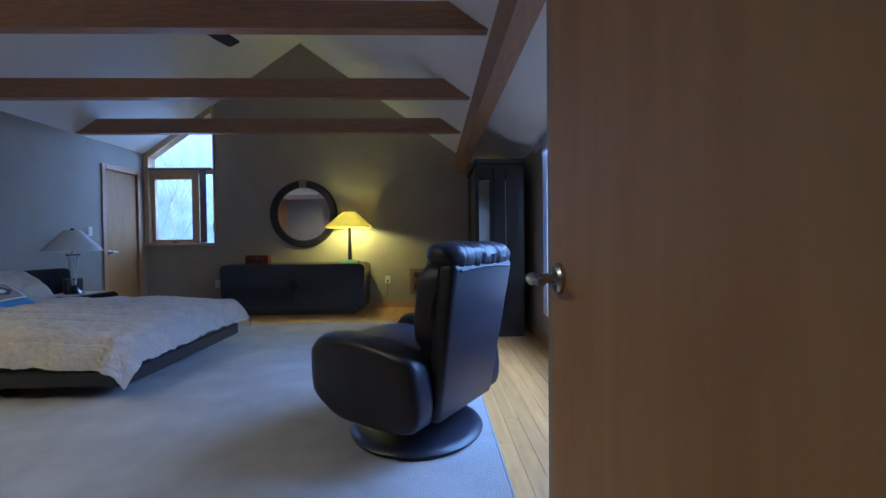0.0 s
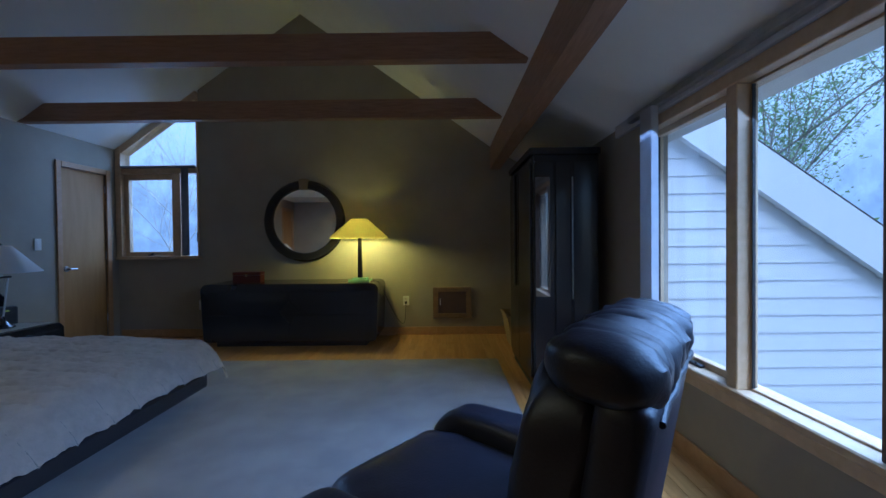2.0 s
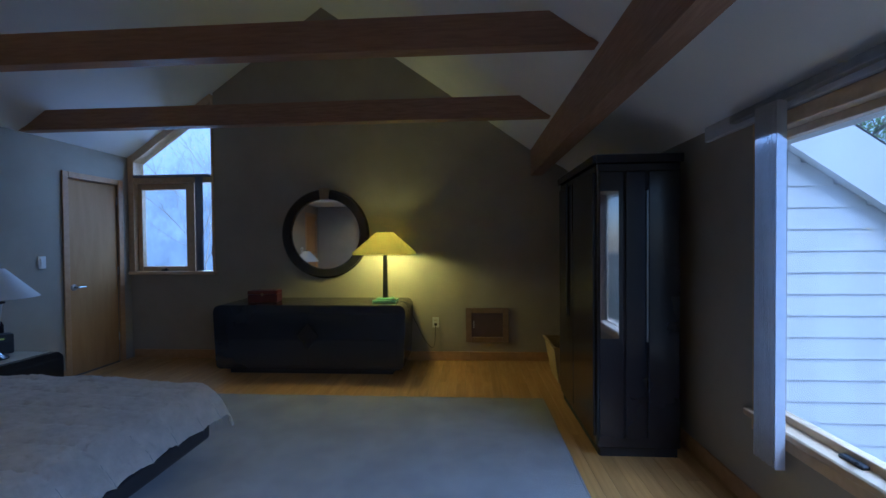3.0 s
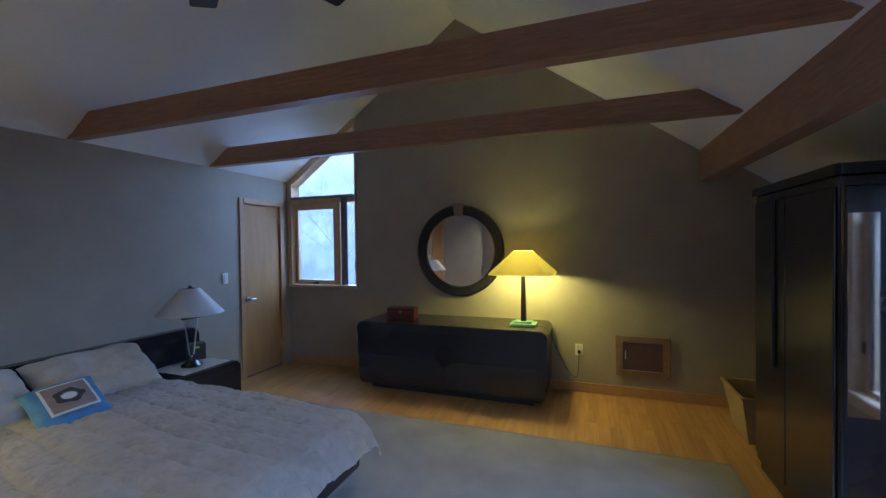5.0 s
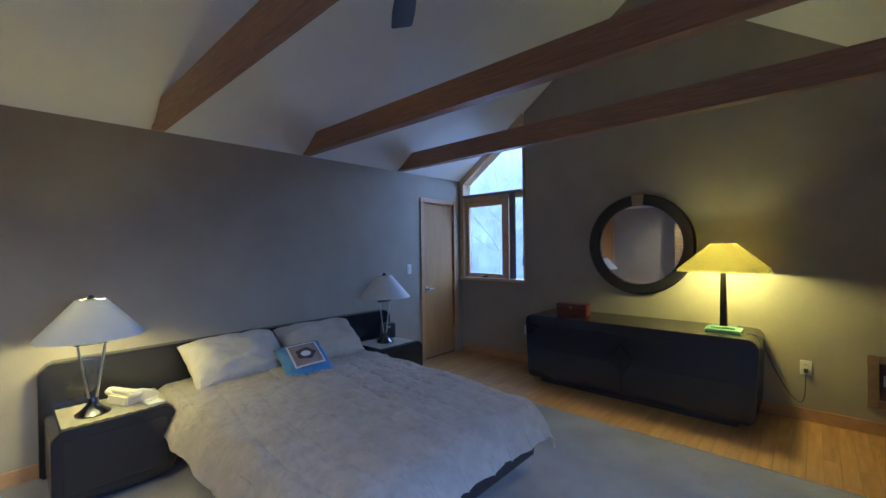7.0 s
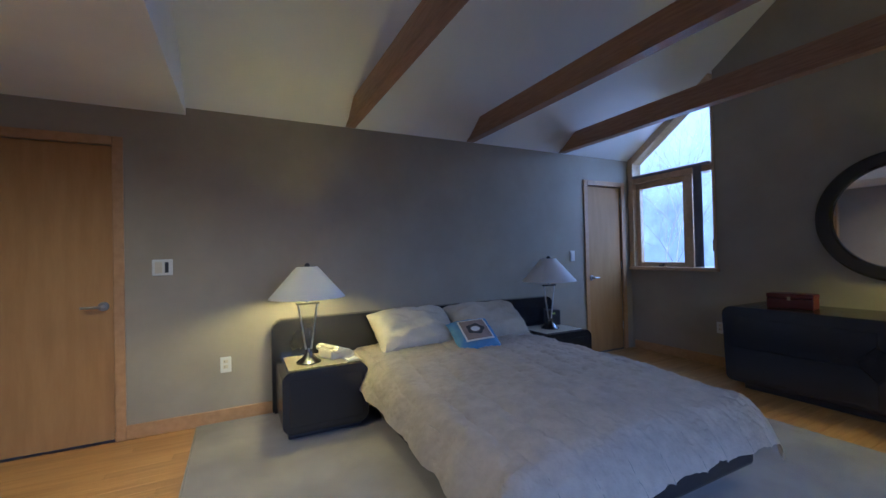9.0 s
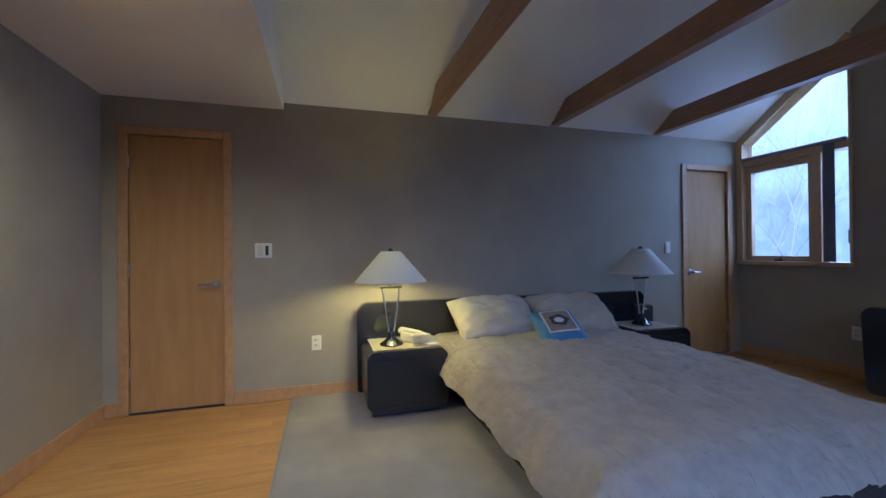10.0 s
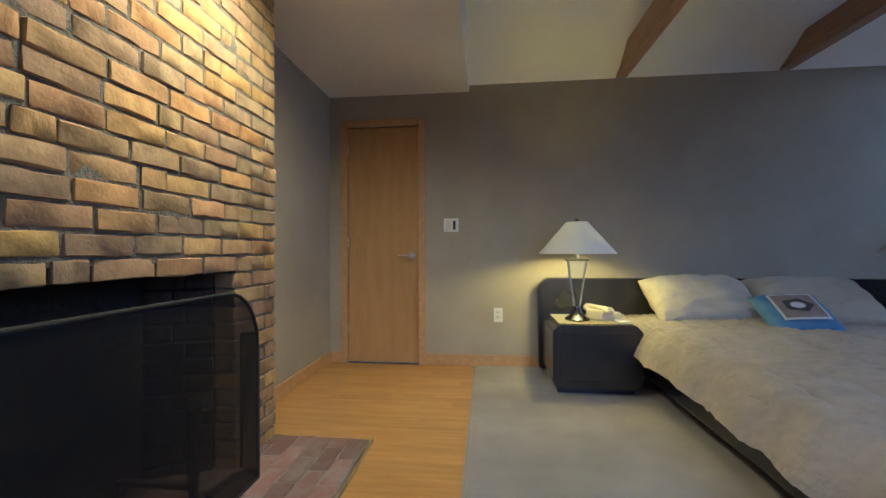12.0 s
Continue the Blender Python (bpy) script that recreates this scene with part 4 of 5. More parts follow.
boxpart("display", (-0.02, 0.02, -0.058, -0.055, 0.122, 0.134), M_DISPLAY, radio, 0.0, label="small green display")
boxpart("speaker_face", (-0.06, 0.06, -0.0575, -0.055, 0.025, 0.105), M_IRON, radio, 0.0)


# ---- dresser wall ----
dresser = thing("dresser", (0, 0, 0), "long low black lacquer dresser with rounded ends", "dresser")
bm = bmesh.new()
R = 0.075
pts = []
for cx, cz, a0 in ((-0.70 - R, 0.712 - R, 0), (-2.69 + R, 0.712 - R, 90), (-2.69 + R, 0.06 + R * 0.7, 180), (-0.70 - R, 0.06 + R * 0.7, 270)):
    rr = R if a0 < 180 else R * 0.7
    for k in range(7):
        a = radians(a0 + 15 * k)
        pts.append((cx + rr * math.cos(a), cz + rr * math.sin(a)))
add_prism(bm, pts, "y", 5.54, 6.116)
part("body", bm, M_BLACK, dresser, "", True)
for x0, x1 in ((-2.60, -1.6965), (-1.6935, -0.79)):
    for z0, z1 in ((0.10, 0.3605), (0.3635, 0.625)):
        boxpart("drawer_front", (x0, x1, 5.5375, 5.5405, z0, z1), M_BLACK, dresser, 0.001)
# Barely sunk diamond; the shade of a deeper hollow comes from its black material.
bm = bmesh.new()
rim = [bm.verts.new((-1.695 + dx, 5.537, 0.40 + dz)) for dx, dz in ((-0.115, 0), (0, -0.135), (0.115, 0), (0, 0.135))]
lip = [bm.verts.new((-1.695 + dx * 0.90, 5.532, 0.40 + dz * 0.90)) for dx, dz in ((-0.115, 0), (0, -0.135), (0.115, 0), (0, 0.135))]
heart = bm.verts.new((-1.695, 5.5368, 0.375))
for k in range(4):
    bm.faces.new((rim[k], rim[(k + 1) % 4], lip[(k + 1) % 4], lip[k]))
    bm.faces.new((lip[k], lip[(k + 1) % 4], heart))
bmesh.ops.recalc_face_normals(bm, faces=bm.faces[:])
part("diamond_pull", bm, M_SOOT_BLACK, dresser, "diamond-shaped pull with its hollow's shade painted black")
boxpart("plinth", (-2.55, -0.84, 5.60, 6.05, 0.0, 0.062), M_BLACK_MATT, dresser, 0.003)

mirror = thing("round_mirror", (-1.703, YN, 1.445), "round mirror in a thick black ring with a gilt block", "mirror")


def ring_arc(bm, r0, r1, y0, y1, a0, a1, n):
    """A ring segment with a rounded front, lying against the wall."""
    prof = [(r0, y1), (r0, y0 + 0.012), (r0 + 0.012, y0), (r1 - 0.02, y0), (r1, y0 + 0.02), (r1, y1)]
    rows = []
    for k in range(n + 1):
        a = radians(a0 + (a1 - a0) * k / n)
        rows.append([bm.verts.new((r * math.cos(a), y, r * math.sin(a))) for r, y in prof])
    fs = []
    for p, q in zip(rows, rows[1:]):
        for i in range(len(prof)):
            j = (i + 1) % len(prof)
            fs.append(bm.faces.new((p[i], p[j], q[j], q[i])))
    fs += [bm.faces.new(rows[0]), bm.faces.new(rows[-1])]
    bmesh.ops.recalc_face_normals(bm, faces=fs)


bm = bmesh.new()
ring_arc(bm, 0.40, 0.508, -0.045, -0.001, 97, 443, 84)
part("ring_frame", bm, M_BLACK, mirror, "", True)
bm = bmesh.new()
ring_arc(bm, 0.395, 0.525, -0.052, -0.001, 83.2, 96.8, 5)
part("gilt_block", bm, M_GOLD, mirror, "dull gilt block at the top", True)
bm = bmesh.new()
add_lathe(bm, [(0, 0.012), (0.405, 0.012), (0.405, 0.004), (0, 0.004)], (0, 0, 0), 64, pose(0, 0, 0, 90))
part("mirror_glass", bm, M_MIRROR, mirror, "clear mirror glass")

dl = thing("table_lamp", (-0.95, 5.80, 0.712), "lit lamp with a faceted yellow shade on green glass", "lamp")
boxpart("glass_foot", (-0.125, 0.125, -0.09, 0.09, 0.0, 0.028), M_GREEN_GLASS, dl, 0.004, label="thick green glass foot")
boxpart("upper_foot", (-0.085, 0.085, -0.06, 0.06, 0.028, 0.046), M_GREEN_GLASS, dl, 0.004, label="green glass step")
bm = bmesh.new()
for z0, z1, w0, w1 in ((0.046, 0.52, 0.026, 0.019),):
    lo = [bm.verts.new((sx * w0, sy * w0, z0)) for sx, sy in ((-1, -1), (1, -1), (1, 1), (-1, 1))]
    hi = [bm.verts.new((sx * w1, sy * w1, z1)) for sx, sy in ((-1, -1), (1, -1), (1, 1), (-1, 1))]
    bm.faces.new(lo[::-1])
    bm.faces.new(hi)
    for k in range(4):
        bm.faces.new((lo[k], lo[(k + 1) % 4], hi[(k + 1) % 4], hi[k]))
part("stem", bm, M_BLACK, dl)
bm = bmesh.new()


def cut_square(w, d, c, z, inset=0.0):
    w, d = w - inset, d - inset
    return [bm.verts.new((x, y, z)) for x, y in ((-w + c, -d), (w - c, -d), (w, -d + c), (w, d - c), (w - c, d), (-w + c, d), (-w, d - c), (-w, -d + c))]


loops = [cut_square(0.308, 0.25, 0.07, 0.505), cut_square(0.303, 0.246, 0.068, 0.525), cut_square(0.086, 0.07, 0.019, 0.735), cut_square(0.086, 0.07, 0.019, 0.735, 0.003), cut_square(0.303, 0.246, 0.068, 0.525, 0.003), cut_square(0.308, 0.25, 0.07, 0.505, 0.003)]
for p, q in zip(loops, loops[1:] + loops[:1]):
    for k in range(8):
        bm.faces.new((p[k], p[(k + 1) % 8], q[(k + 1) % 8], q[k]))
bmesh.ops.recalc_face_normals(bm, faces=bm.faces[:])
part("shade", bm, M_SHADE_YELLOW, dl, "pale parchment shade with cut corners")
# Added baffle, sized to dim the lamp's glow on wall and ceiling.
boxpart("upward_light_baffle", (-0.046, 0.046, -0.037, 0.037, 0.721, 0.724), M_SHADE_YELLOW, dl, 0.001, label="added pale baffle that dims light through the shade's open top")
bm = bmesh.new()
add_puff(bm, 0.02, 0.02, 0.03, 1, 1, Matrix.Translation((0, 0, 0.605)), 14, 10)
cap = bmesh.new()
# Plate added to block upward light; the rod below is the finial.
add_box(cap, -0.03, 0.03, -0.026, 0.026, 0.731, 0.7335, 0.001)
add_rod(cap, (0, 0, 0.728), (0, 0, 0.750), 0.007, None, 8)
part("finial", cap, M_GOLD, dl, "small brass finial on an added light-blocking plate", True)
ob = part("bulb", bm, M_BULB, dl, "glowing bulb", True)

redbox = thing("jewellery_box", (-2.27, 5.80, 0.712), "small dark red lidded box on the dresser", "box", "", 6)
boxpart("body", (-0.155, 0.155, -0.075, 0.075, 0.0, 0.085), M_RED, redbox, 0.006, 2)
boxpart("lid", (-0.158, 0.158, -0.078, 0.078, 0.087, 0.125), M_RED, redbox, 0.010, 2)
boxpart("clasp", (-0.012, 0.012, -0.083, -0.078, 0.07, 0.10), M_GOLD, redbox, 0.001)

cord = thing("lamp_cord", (0, 0, 0), "black lamp cord hanging beside the dresser", "cable")
bm = bmesh.new()
chain = [(-0.80, 5.80, 0.717), (-0.70, 5.80, 0.70), (-0.685, 5.82, 0.60), (-0.64, 6.0, 0.42), (-0.55, 6.09, 0.20), (-0.455, 6.085, 0.12), (-0.443, 6.085, 0.40)]
soft = chain
for _ in range(2):
    soft = [soft[0]] + [tuple(a * (1 - w) + b * w for a, b in zip(p, q)) for p, q in zip(soft, soft[1:]) for w in (0.25, 0.75)] + [soft[-1]]
add_tube(bm, soft, 0.0035, 6)
part("wire", bm, M_IRON, cord)

# ---- east side: armoire and bin ----
arm = thing("armoire", (0, 0, 0), "tall black lacquer armoire with a narrow mirrored side panel", "armoire")
AX0, AX1, AY0, AY1, AH = 0.714, 1.215, 4.09, 5.05, 1.86
bm = bmesh.new()
add_prism(bm, [(AX0, AY1), (AX0, AY0 + 0.016), (AX0 + 0.010, AY0), (AX1, AY0), (AX1, AY1)], "z", 0.06, AH - 0.05)
bmesh.ops.bevel(bm, geom=bm.edges[:], offset=0.006, segments=1, affect="EDGES")
part("body", bm, M_BLACK, arm)
bm = bmesh.new()
add_prism(bm, [(AX0 - 0.02, AY1 + 0.01), (AX0 - 0.02, AY0), (AX0 - 0.006, AY0 - 0.02), (AX1 + 0.008, AY0 - 0.02), (AX1 + 0.008, AY1 + 0.01)], "z", AH - 0.05, AH)
part("cornice", bm, M_BLACK, arm)
bm = bmesh.new()
add_prism(bm, [(AX0 + 0.02, AY1 - 0.01), (AX0 + 0.02, AY0 + 0.036), (AX0 + 0.03, AY0 + 0.02), (AX1 - 0.01, AY0 + 0.02), (AX1 - 0.01, AY1 - 0.01)], "z", 0.0, 0.06)
part("plinth", bm, M_BLACK_MATT, arm)
for y0, y1 in ((4.115, 4.59), (4.60, 5.03)):
    boxpart("front_door", (AX0 - 0.014, AX0 - 0.001, y0, y1, 0.12, 1.76), M_BLACK, arm, 0.004)
boxpart("pull_strip", (AX0 - 0.03, AX0 - 0.015, 4.715, 4.735, 0.76, 1.78), M_IRON, arm, 0.003, label="long dark pull strip")
side = boxpart("side_door", (0.727, 0.875, AY0 - 0.014, AY0 - 0.001, 0.12, 1.76), M_BLACK, arm, 0.004)
boxpart("mirror_panel", (0.732, 0.842, AY0 - 0.018, AY0 - 0.014, 0.74, 1.64), M_GREY_MIRROR, side, 0.001, label="narrow dark mirrored panel")
boxpart("side_door", (0.885, 1.005, AY0 - 0.014, AY0 - 0.001, 0.12, 1.76), M_BLACK, arm, 0.004)
boxpart("side_door", (1.02, 1.20, AY0 - 0.014, AY0 - 0.001, 0.12, 1.76), M_BLACK, arm, 0.004)
boxpart("edge_strip", (1.009, 1.016, AY0 - 0.018, AY0 - 0.001, 0.72, 1.64), M_STEEL, arm, 0.001, label="thin bright edge strip")

bin_ = thing("waste_bin", (0.90, 5.55, 0.0), "tan woven tapered waste bin with dark inside", "bin")
bm = bmesh.new()


def rect_loop(w, d, z):
    return [bm.verts.new((x, y, z)) for x, y in ((-w, -d), (w, -d), (w, d), (-w, d))]


loops = [rect_loop(0.13, 0.17, 0.0), rect_loop(0.19, 0.24, 0.35), rect_loop(0.205, 0.255, 0.352), rect_loop(0.205, 0.255, 0.365), rect_loop(0.18, 0.23, 0.365), rect_loop(0.12, 0.16, 0.02)]
for p, q in zip(loops, loops[1:]):
    for k in range(4):
        bm.faces.new((p[k], p[(k + 1) % 4], q[(k + 1) % 4], q[k]))
bm.faces.new(loops[0])
bm.faces.new(loops[-1])
bmesh.ops.recalc_face_normals(bm, faces=bm.faces[:])
part("woven_body", bm, M_BASKET, bin_)
boxpart("liner", (-0.125, 0.125, -0.165, 0.165, 0.15, 0.19), M_IRON, bin_, 0.01)


# ---- recliner ----
chair = thing("recliner_chair", (0.185, 2.06, 0.012), "black leather swivel recliner on a round base", "armchair", "", 54)
bm = bmesh.new()
add_lathe(bm, [(0, 0), (0.325, 0), (0.345, 0.008), (0.352, 0.022), (0.34, 0.036), (0.30, 0.045), (0.08, 0.055), (0, 0.055)], (-0.02, 0.03, 0), 56)
part("round_base", bm, M_LEATHER, chair, "leather-covered round base", True)
bm = bmesh.new()
add_rod(bm, (0, 0, 0.05), (0, 0, 0.20), 0.07, None, 20)
part("swivel_post", bm, M_IRON, chair, "", True)
bm = bmesh.new()
add_box(bm, -0.27, 0.27, -0.24, 0.33, 0.16, 0.27, 0.04, 3)
part("seat_frame", bm, M_LEATHER, chair, "", True)
bm = bmesh.new()
add_puff(bm, 0.285, 0.345, 0.122, 0.5, 0.38, pose(0, 0.11, 0.366, 4), 56, 24, 0.07, 3.0)
part("seat", bm, M_LEATHER, chair, "soft leather seat cushion", True)
for sgn in (-1, 1):
    bm = bmesh.new()
    prof = [Vector(p) for p in ((-0.28, 0.15), (0.22, 0.13), (0.425, 0.22), (0.44, 0.465), (0.345, 0.548), (0.05, 0.545), (-0.25, 0.50))]
    for cut in (0.16, 0.25, 0.25):
        prof = [q for a, b in zip(prof, prof[1:] + prof[:1]) for q in (a * (1 - cut) + b * cut, a * cut + b * (1 - cut))]
    mid = sum(prof, Vector((0, 0))) / len(prof)
    rings = []
    for k in range(13):
        t = -1 + 2 * k / 12
        sc = 1 - 0.085 * abs(t) ** 4
        x = sgn * (0.328 + 0.076 * math.copysign(abs(t) ** 0.75, t))
        ring = []
        for p in prof:
            q = mid + (p - mid) * sc
            co = Vector((x, q.x, q.y))
            ring.append(bm.verts.new(co + Vector((0.006, 0.006, 0.006)) * noise.noise(co * 9)))
        rings.append(ring)
    for p, q in zip(rings, rings[1:]):
        for k in range(len(prof)):
            k2 = (k + 1) % len(prof)
            bm.faces.new((p[k], p[k2], q[k2], q[k]))
    for ring in (rings[0], rings[-1]):
        inner = [bm.verts.new(Vector((v.co.x + (0.006 if ring is rings[-1] else -0.006) * sgn, mid.x + (v.co.y - mid.x) * 0.86, mid.y + (v.co.z - mid.y) * 0.86))) for v in ring]
        for k in range(len(ring)):
            k2 = (k + 1) % len(ring)
            bm.faces.new((ring[k], ring[k2], inner[k2], inner[k]))
        bm.faces.new(inner)
    bmesh.ops.recalc_face_normals(bm, faces=bm.faces[:])
    part("armrest", bm, M_LEATHER, chair, "padded leather armrest", True)
LEAN = pose(0, -0.245, 0.17, 9.5)
bm = bmesh.new()
shell = add_box(bm, -0.285, 0.285, -0.03, 0.06, 0.0, 0.745, 0.03, 3)
for v in shell:
    v.co.x *= 0.90 + 0.10 * min(1.0, max(0.0, v.co.z / 0.5))
bmesh.ops.transform(bm, matrix=LEAN, verts=shell)
back = part("back_panel", bm, M_LEATHER, chair, "smooth leather back panel", True)
bm = bmesh.new()
add_tube(bm, [LEAN @ Vector((-0.24 + 0.48 * j / 16, -0.031 - 0.002 * math.cos(j * 1.3), 0.716 + 0.008 * math.cos((j - 8) / 4.7))) for j in range(17)], 0.006)
part("piping", bm, M_LEATHER, back, "raised leather piping under the head roll", True)
for k, (z, h, d) in enumerate(((0.12, 0.155, 0.075), (0.475, 0.245, 0.082))):
    bm = bmesh.new()
    pad = add_puff(bm, 0.28, d, h, 0.55, 0.4, None, 56, 26)
    for v in pad:
        c = v.co
        fold = abs(noise.noise(Vector((c.x * 7 + k * 5, c.y * 16, c.z * 5 + c.y * 9)))) + 0.5 * abs(noise.noise(Vector((c.x * 15, c.y * 24 + k, c.z * 12))))
        v.co = c * (1.03 - 0.13 * fold)
    bmesh.ops.transform(bm, matrix=LEAN @ pose(0, 0.115, z + 0.05), verts=pad)
    part("back_cushion", bm, M_LEATHER, chair, "puffed leather back cushion with soft folds", True)
bm = bmesh.new()
n, q = 88, 28
rings = []
for i in range(n + 1):
    s_ = -0.292 + 0.584 * i / n
    endf = (1 - abs(s_ / 0.296) ** 9) ** 0.4
    crease = 0.98 - sum(d * math.exp(-((s_ - c) / w) ** 2) for c, d, w in ((-0.2, 0.08, 0.012), (-0.12, 0.06, 0.010), (-0.05, 0.10, 0.014), (0.035, 0.07, 0.014), (0.10, 0.10, 0.014), (0.19, 0.08, 0.012))) + 0.06 * noise.noise(Vector((s_ * 11, 0, 5)))
    ring = []
    for j in range(q):
        a = 2 * math.pi * j / q
        wr = 1.02 + 0.10 * noise.noise(Vector((s_ * 20, math.cos(a) * 1.2, math.sin(a) * 1.2))) - 0.13 * abs(noise.noise(Vector((s_ * 9, math.cos(a) * 4, math.sin(a) * 4 + 3))))
        ry, rz = 0.098 * endf * crease * wr, 0.062 * endf * crease * wr
        ring.append(bm.verts.new(LEAN @ Vector((s_, 0.062 + ry * signed_pow(math.cos(a), 0.8), 0.765 + rz * signed_pow(math.sin(a), 0.8)))))
    rings.append(ring)
for p, r_ in zip(rings, rings[1:]):
    for j in range(q):
        k = (j + 1) % q
        bm.faces.new((p[j], p[k], r_[k], r_[j]))
bm.faces.new(rings[0])
bm.faces.new(rings[-1])
bmesh.ops.recalc_face_normals(bm, faces=bm.faces[:])
part("head_roll", bm, M_LEATHER, chair, "creased leather head roll", True)


# ---- fireplace ----
CX0, CX1, CY = -2.66, -0.78, 0.36
FX0, FX1, FZ = -2.32, -1.10, 0.92
chim = thing("chimney_breast", (0, 0, 0), "old brick chimney breast with an open fireplace", "fireplace")
chim["kind"] = "structure"
bm = bmesh.new()
add_box(bm, CX0 + 0.012, FX0 - 0.012, 0.0, CY - 0.0045, 0, FZ)
add_box(bm, FX1 + 0.012, CX1 - 0.012, 0.0, CY - 0.0045, 0, FZ)
add_box(bm, CX0 + 0.012, CX1 - 0.012, 0.0, CY - 0.0045, FZ + 0.012, 2.31)
part("mortar_core", bm, M_MORTAR, chim, "grey recessed mortar")
bm = bmesh.new()
add_prism(bm, [(FX0 - 0.012, CY - 0.10), (FX0 + 0.10, 0.03), (FX1 - 0.10, 0.03), (FX1 + 0.012, CY - 0.10), (FX1 + 0.03, 0.01), (FX0 - 0.03, 0.01)], "z", 0.0, FZ + 0.01)
part("firebox_back", bm, M_SOOT_BLACK, chim, "soot-black firebox lining")
boxpart("firebox_roof", (FX0, FX1, 0.02, CY - 0.10, FZ + 0.0, FZ + 0.012), M_SOOT_BLACK, chim, 0.0)
boxpart("lintel_bar", (FX0 - 0.08, FX1 + 0.08, CY - 0.10, CY - 0.012, FZ - 0.004, FZ + 0.008), M_IRON, chim, 0.001, label="black iron lintel bar")

screen = thing("fire_screen", (0, 0, 0.03), "black wire mesh fire screen with rounded shoulders", "fire screen")


def arch(x0, x1, h, r, n=8):
    pts = [(x0, 0.0), (x1, 0.0)]
    pts += [(x1 - r + r * math.cos(radians(90 * k / n)), h - r * 1.2 + r * 1.2 * math.sin(radians(90 * k / n))) for k in range(n + 1)]
    pts += [(x0 + r - r * math.sin(radians(90 * k / n)), h - r * 1.2 + r * 1.2 * math.cos(radians(90 * k / n))) for k in range(n + 1)]
    return pts


outline = arch(-2.265, -1.13, 0.785, 0.20)
bm = bmesh.new()
add_prism(bm, outline, "y", 0.499, 0.501)
part("mesh_panel", bm, M_MESH, screen, "fine black wire mesh")
bm = bmesh.new()
for p, q in zip(outline, outline[1:] + outline[:1]):
    add_rod(bm, (p[0], 0.5, p[1]), (q[0], 0.5, q[1]), 0.007, None, 8)
part("rim", bm, M_SOOT_BLACK, screen, "black iron rim")
for x, back in ((-2.265, -2.33), (-1.13, -1.07)):
    bm = bmesh.new()
    vs = [bm.verts.new(p) for p in ((x, 0.5, 0), (back, 0.385, 0), (back, 0.385, 0.58), (x * 0.75 + back * 0.25, 0.47, 0.60), (x, 0.5, 0.56))]
    bm.faces.new(vs)
    bmesh.ops.solidify(bm, geom=bm.faces[:], thickness=0.002)
    part("side_wing", bm, M_MESH, screen, "fine black wire mesh")
    bm = bmesh.new()
    for p, q in zip(((back, 0.385, 0), (back, 0.385, 0.58)), ((back, 0.385, 0.58), (x, 0.5, 0.60))):
        add_rod(bm, p, q, 0.006, None, 8)
    part("wing_rod", bm, M_IRON, screen)


def andiron(x):
    a = thing("andiron", (x, 0.40, 0.025), "black iron andiron on the hearth", "andiron", "andirons")
    bm = bmesh.new()
    add_lathe(bm, [(0, 0.0), (0.02, 0.0), (0.014, 0.06), (0.024, 0.16), (0.016, 0.24), (0.028, 0.32), (0.02, 0.345), (0.03, 0.37), (0.018, 0.40), (0, 0.405)], (0, 0, 0.02), 16)
    part("post", bm, M_IRON, a, "", True)
    bm = bmesh.new()
    add_box(bm, -0.012, 0.012, -0.30, 0.0, 0.09, 0.11, 0.003)
    add_box(bm, -0.012, 0.012, -0.30, -0.28, -0.025, 0.09, 0.003)
    part("log_bar", bm, M_IRON, a)
    bm = bmesh.new()
    add_box(bm, -0.09, 0.09, -0.012, 0.012, 0.0, 0.022, 0.004)
    add_box(bm, -0.09, -0.07, -0.014, 0.014, -0.004, 0.004)
    add_box(bm, 0.07, 0.09, -0.014, 0.014, -0.004, 0.004)
    part("foot", bm, M_IRON, a)
    return a


andiron(-2.02)
andiron(-1.42)


# ---- outdoors ----
ground = boxpart("ground", (-150, 150, -150, 150, -3.4, -3.2), M_GROUND, None, 0.0)
structure(ground, "brown leaf-strewn ground around the house", "ground")


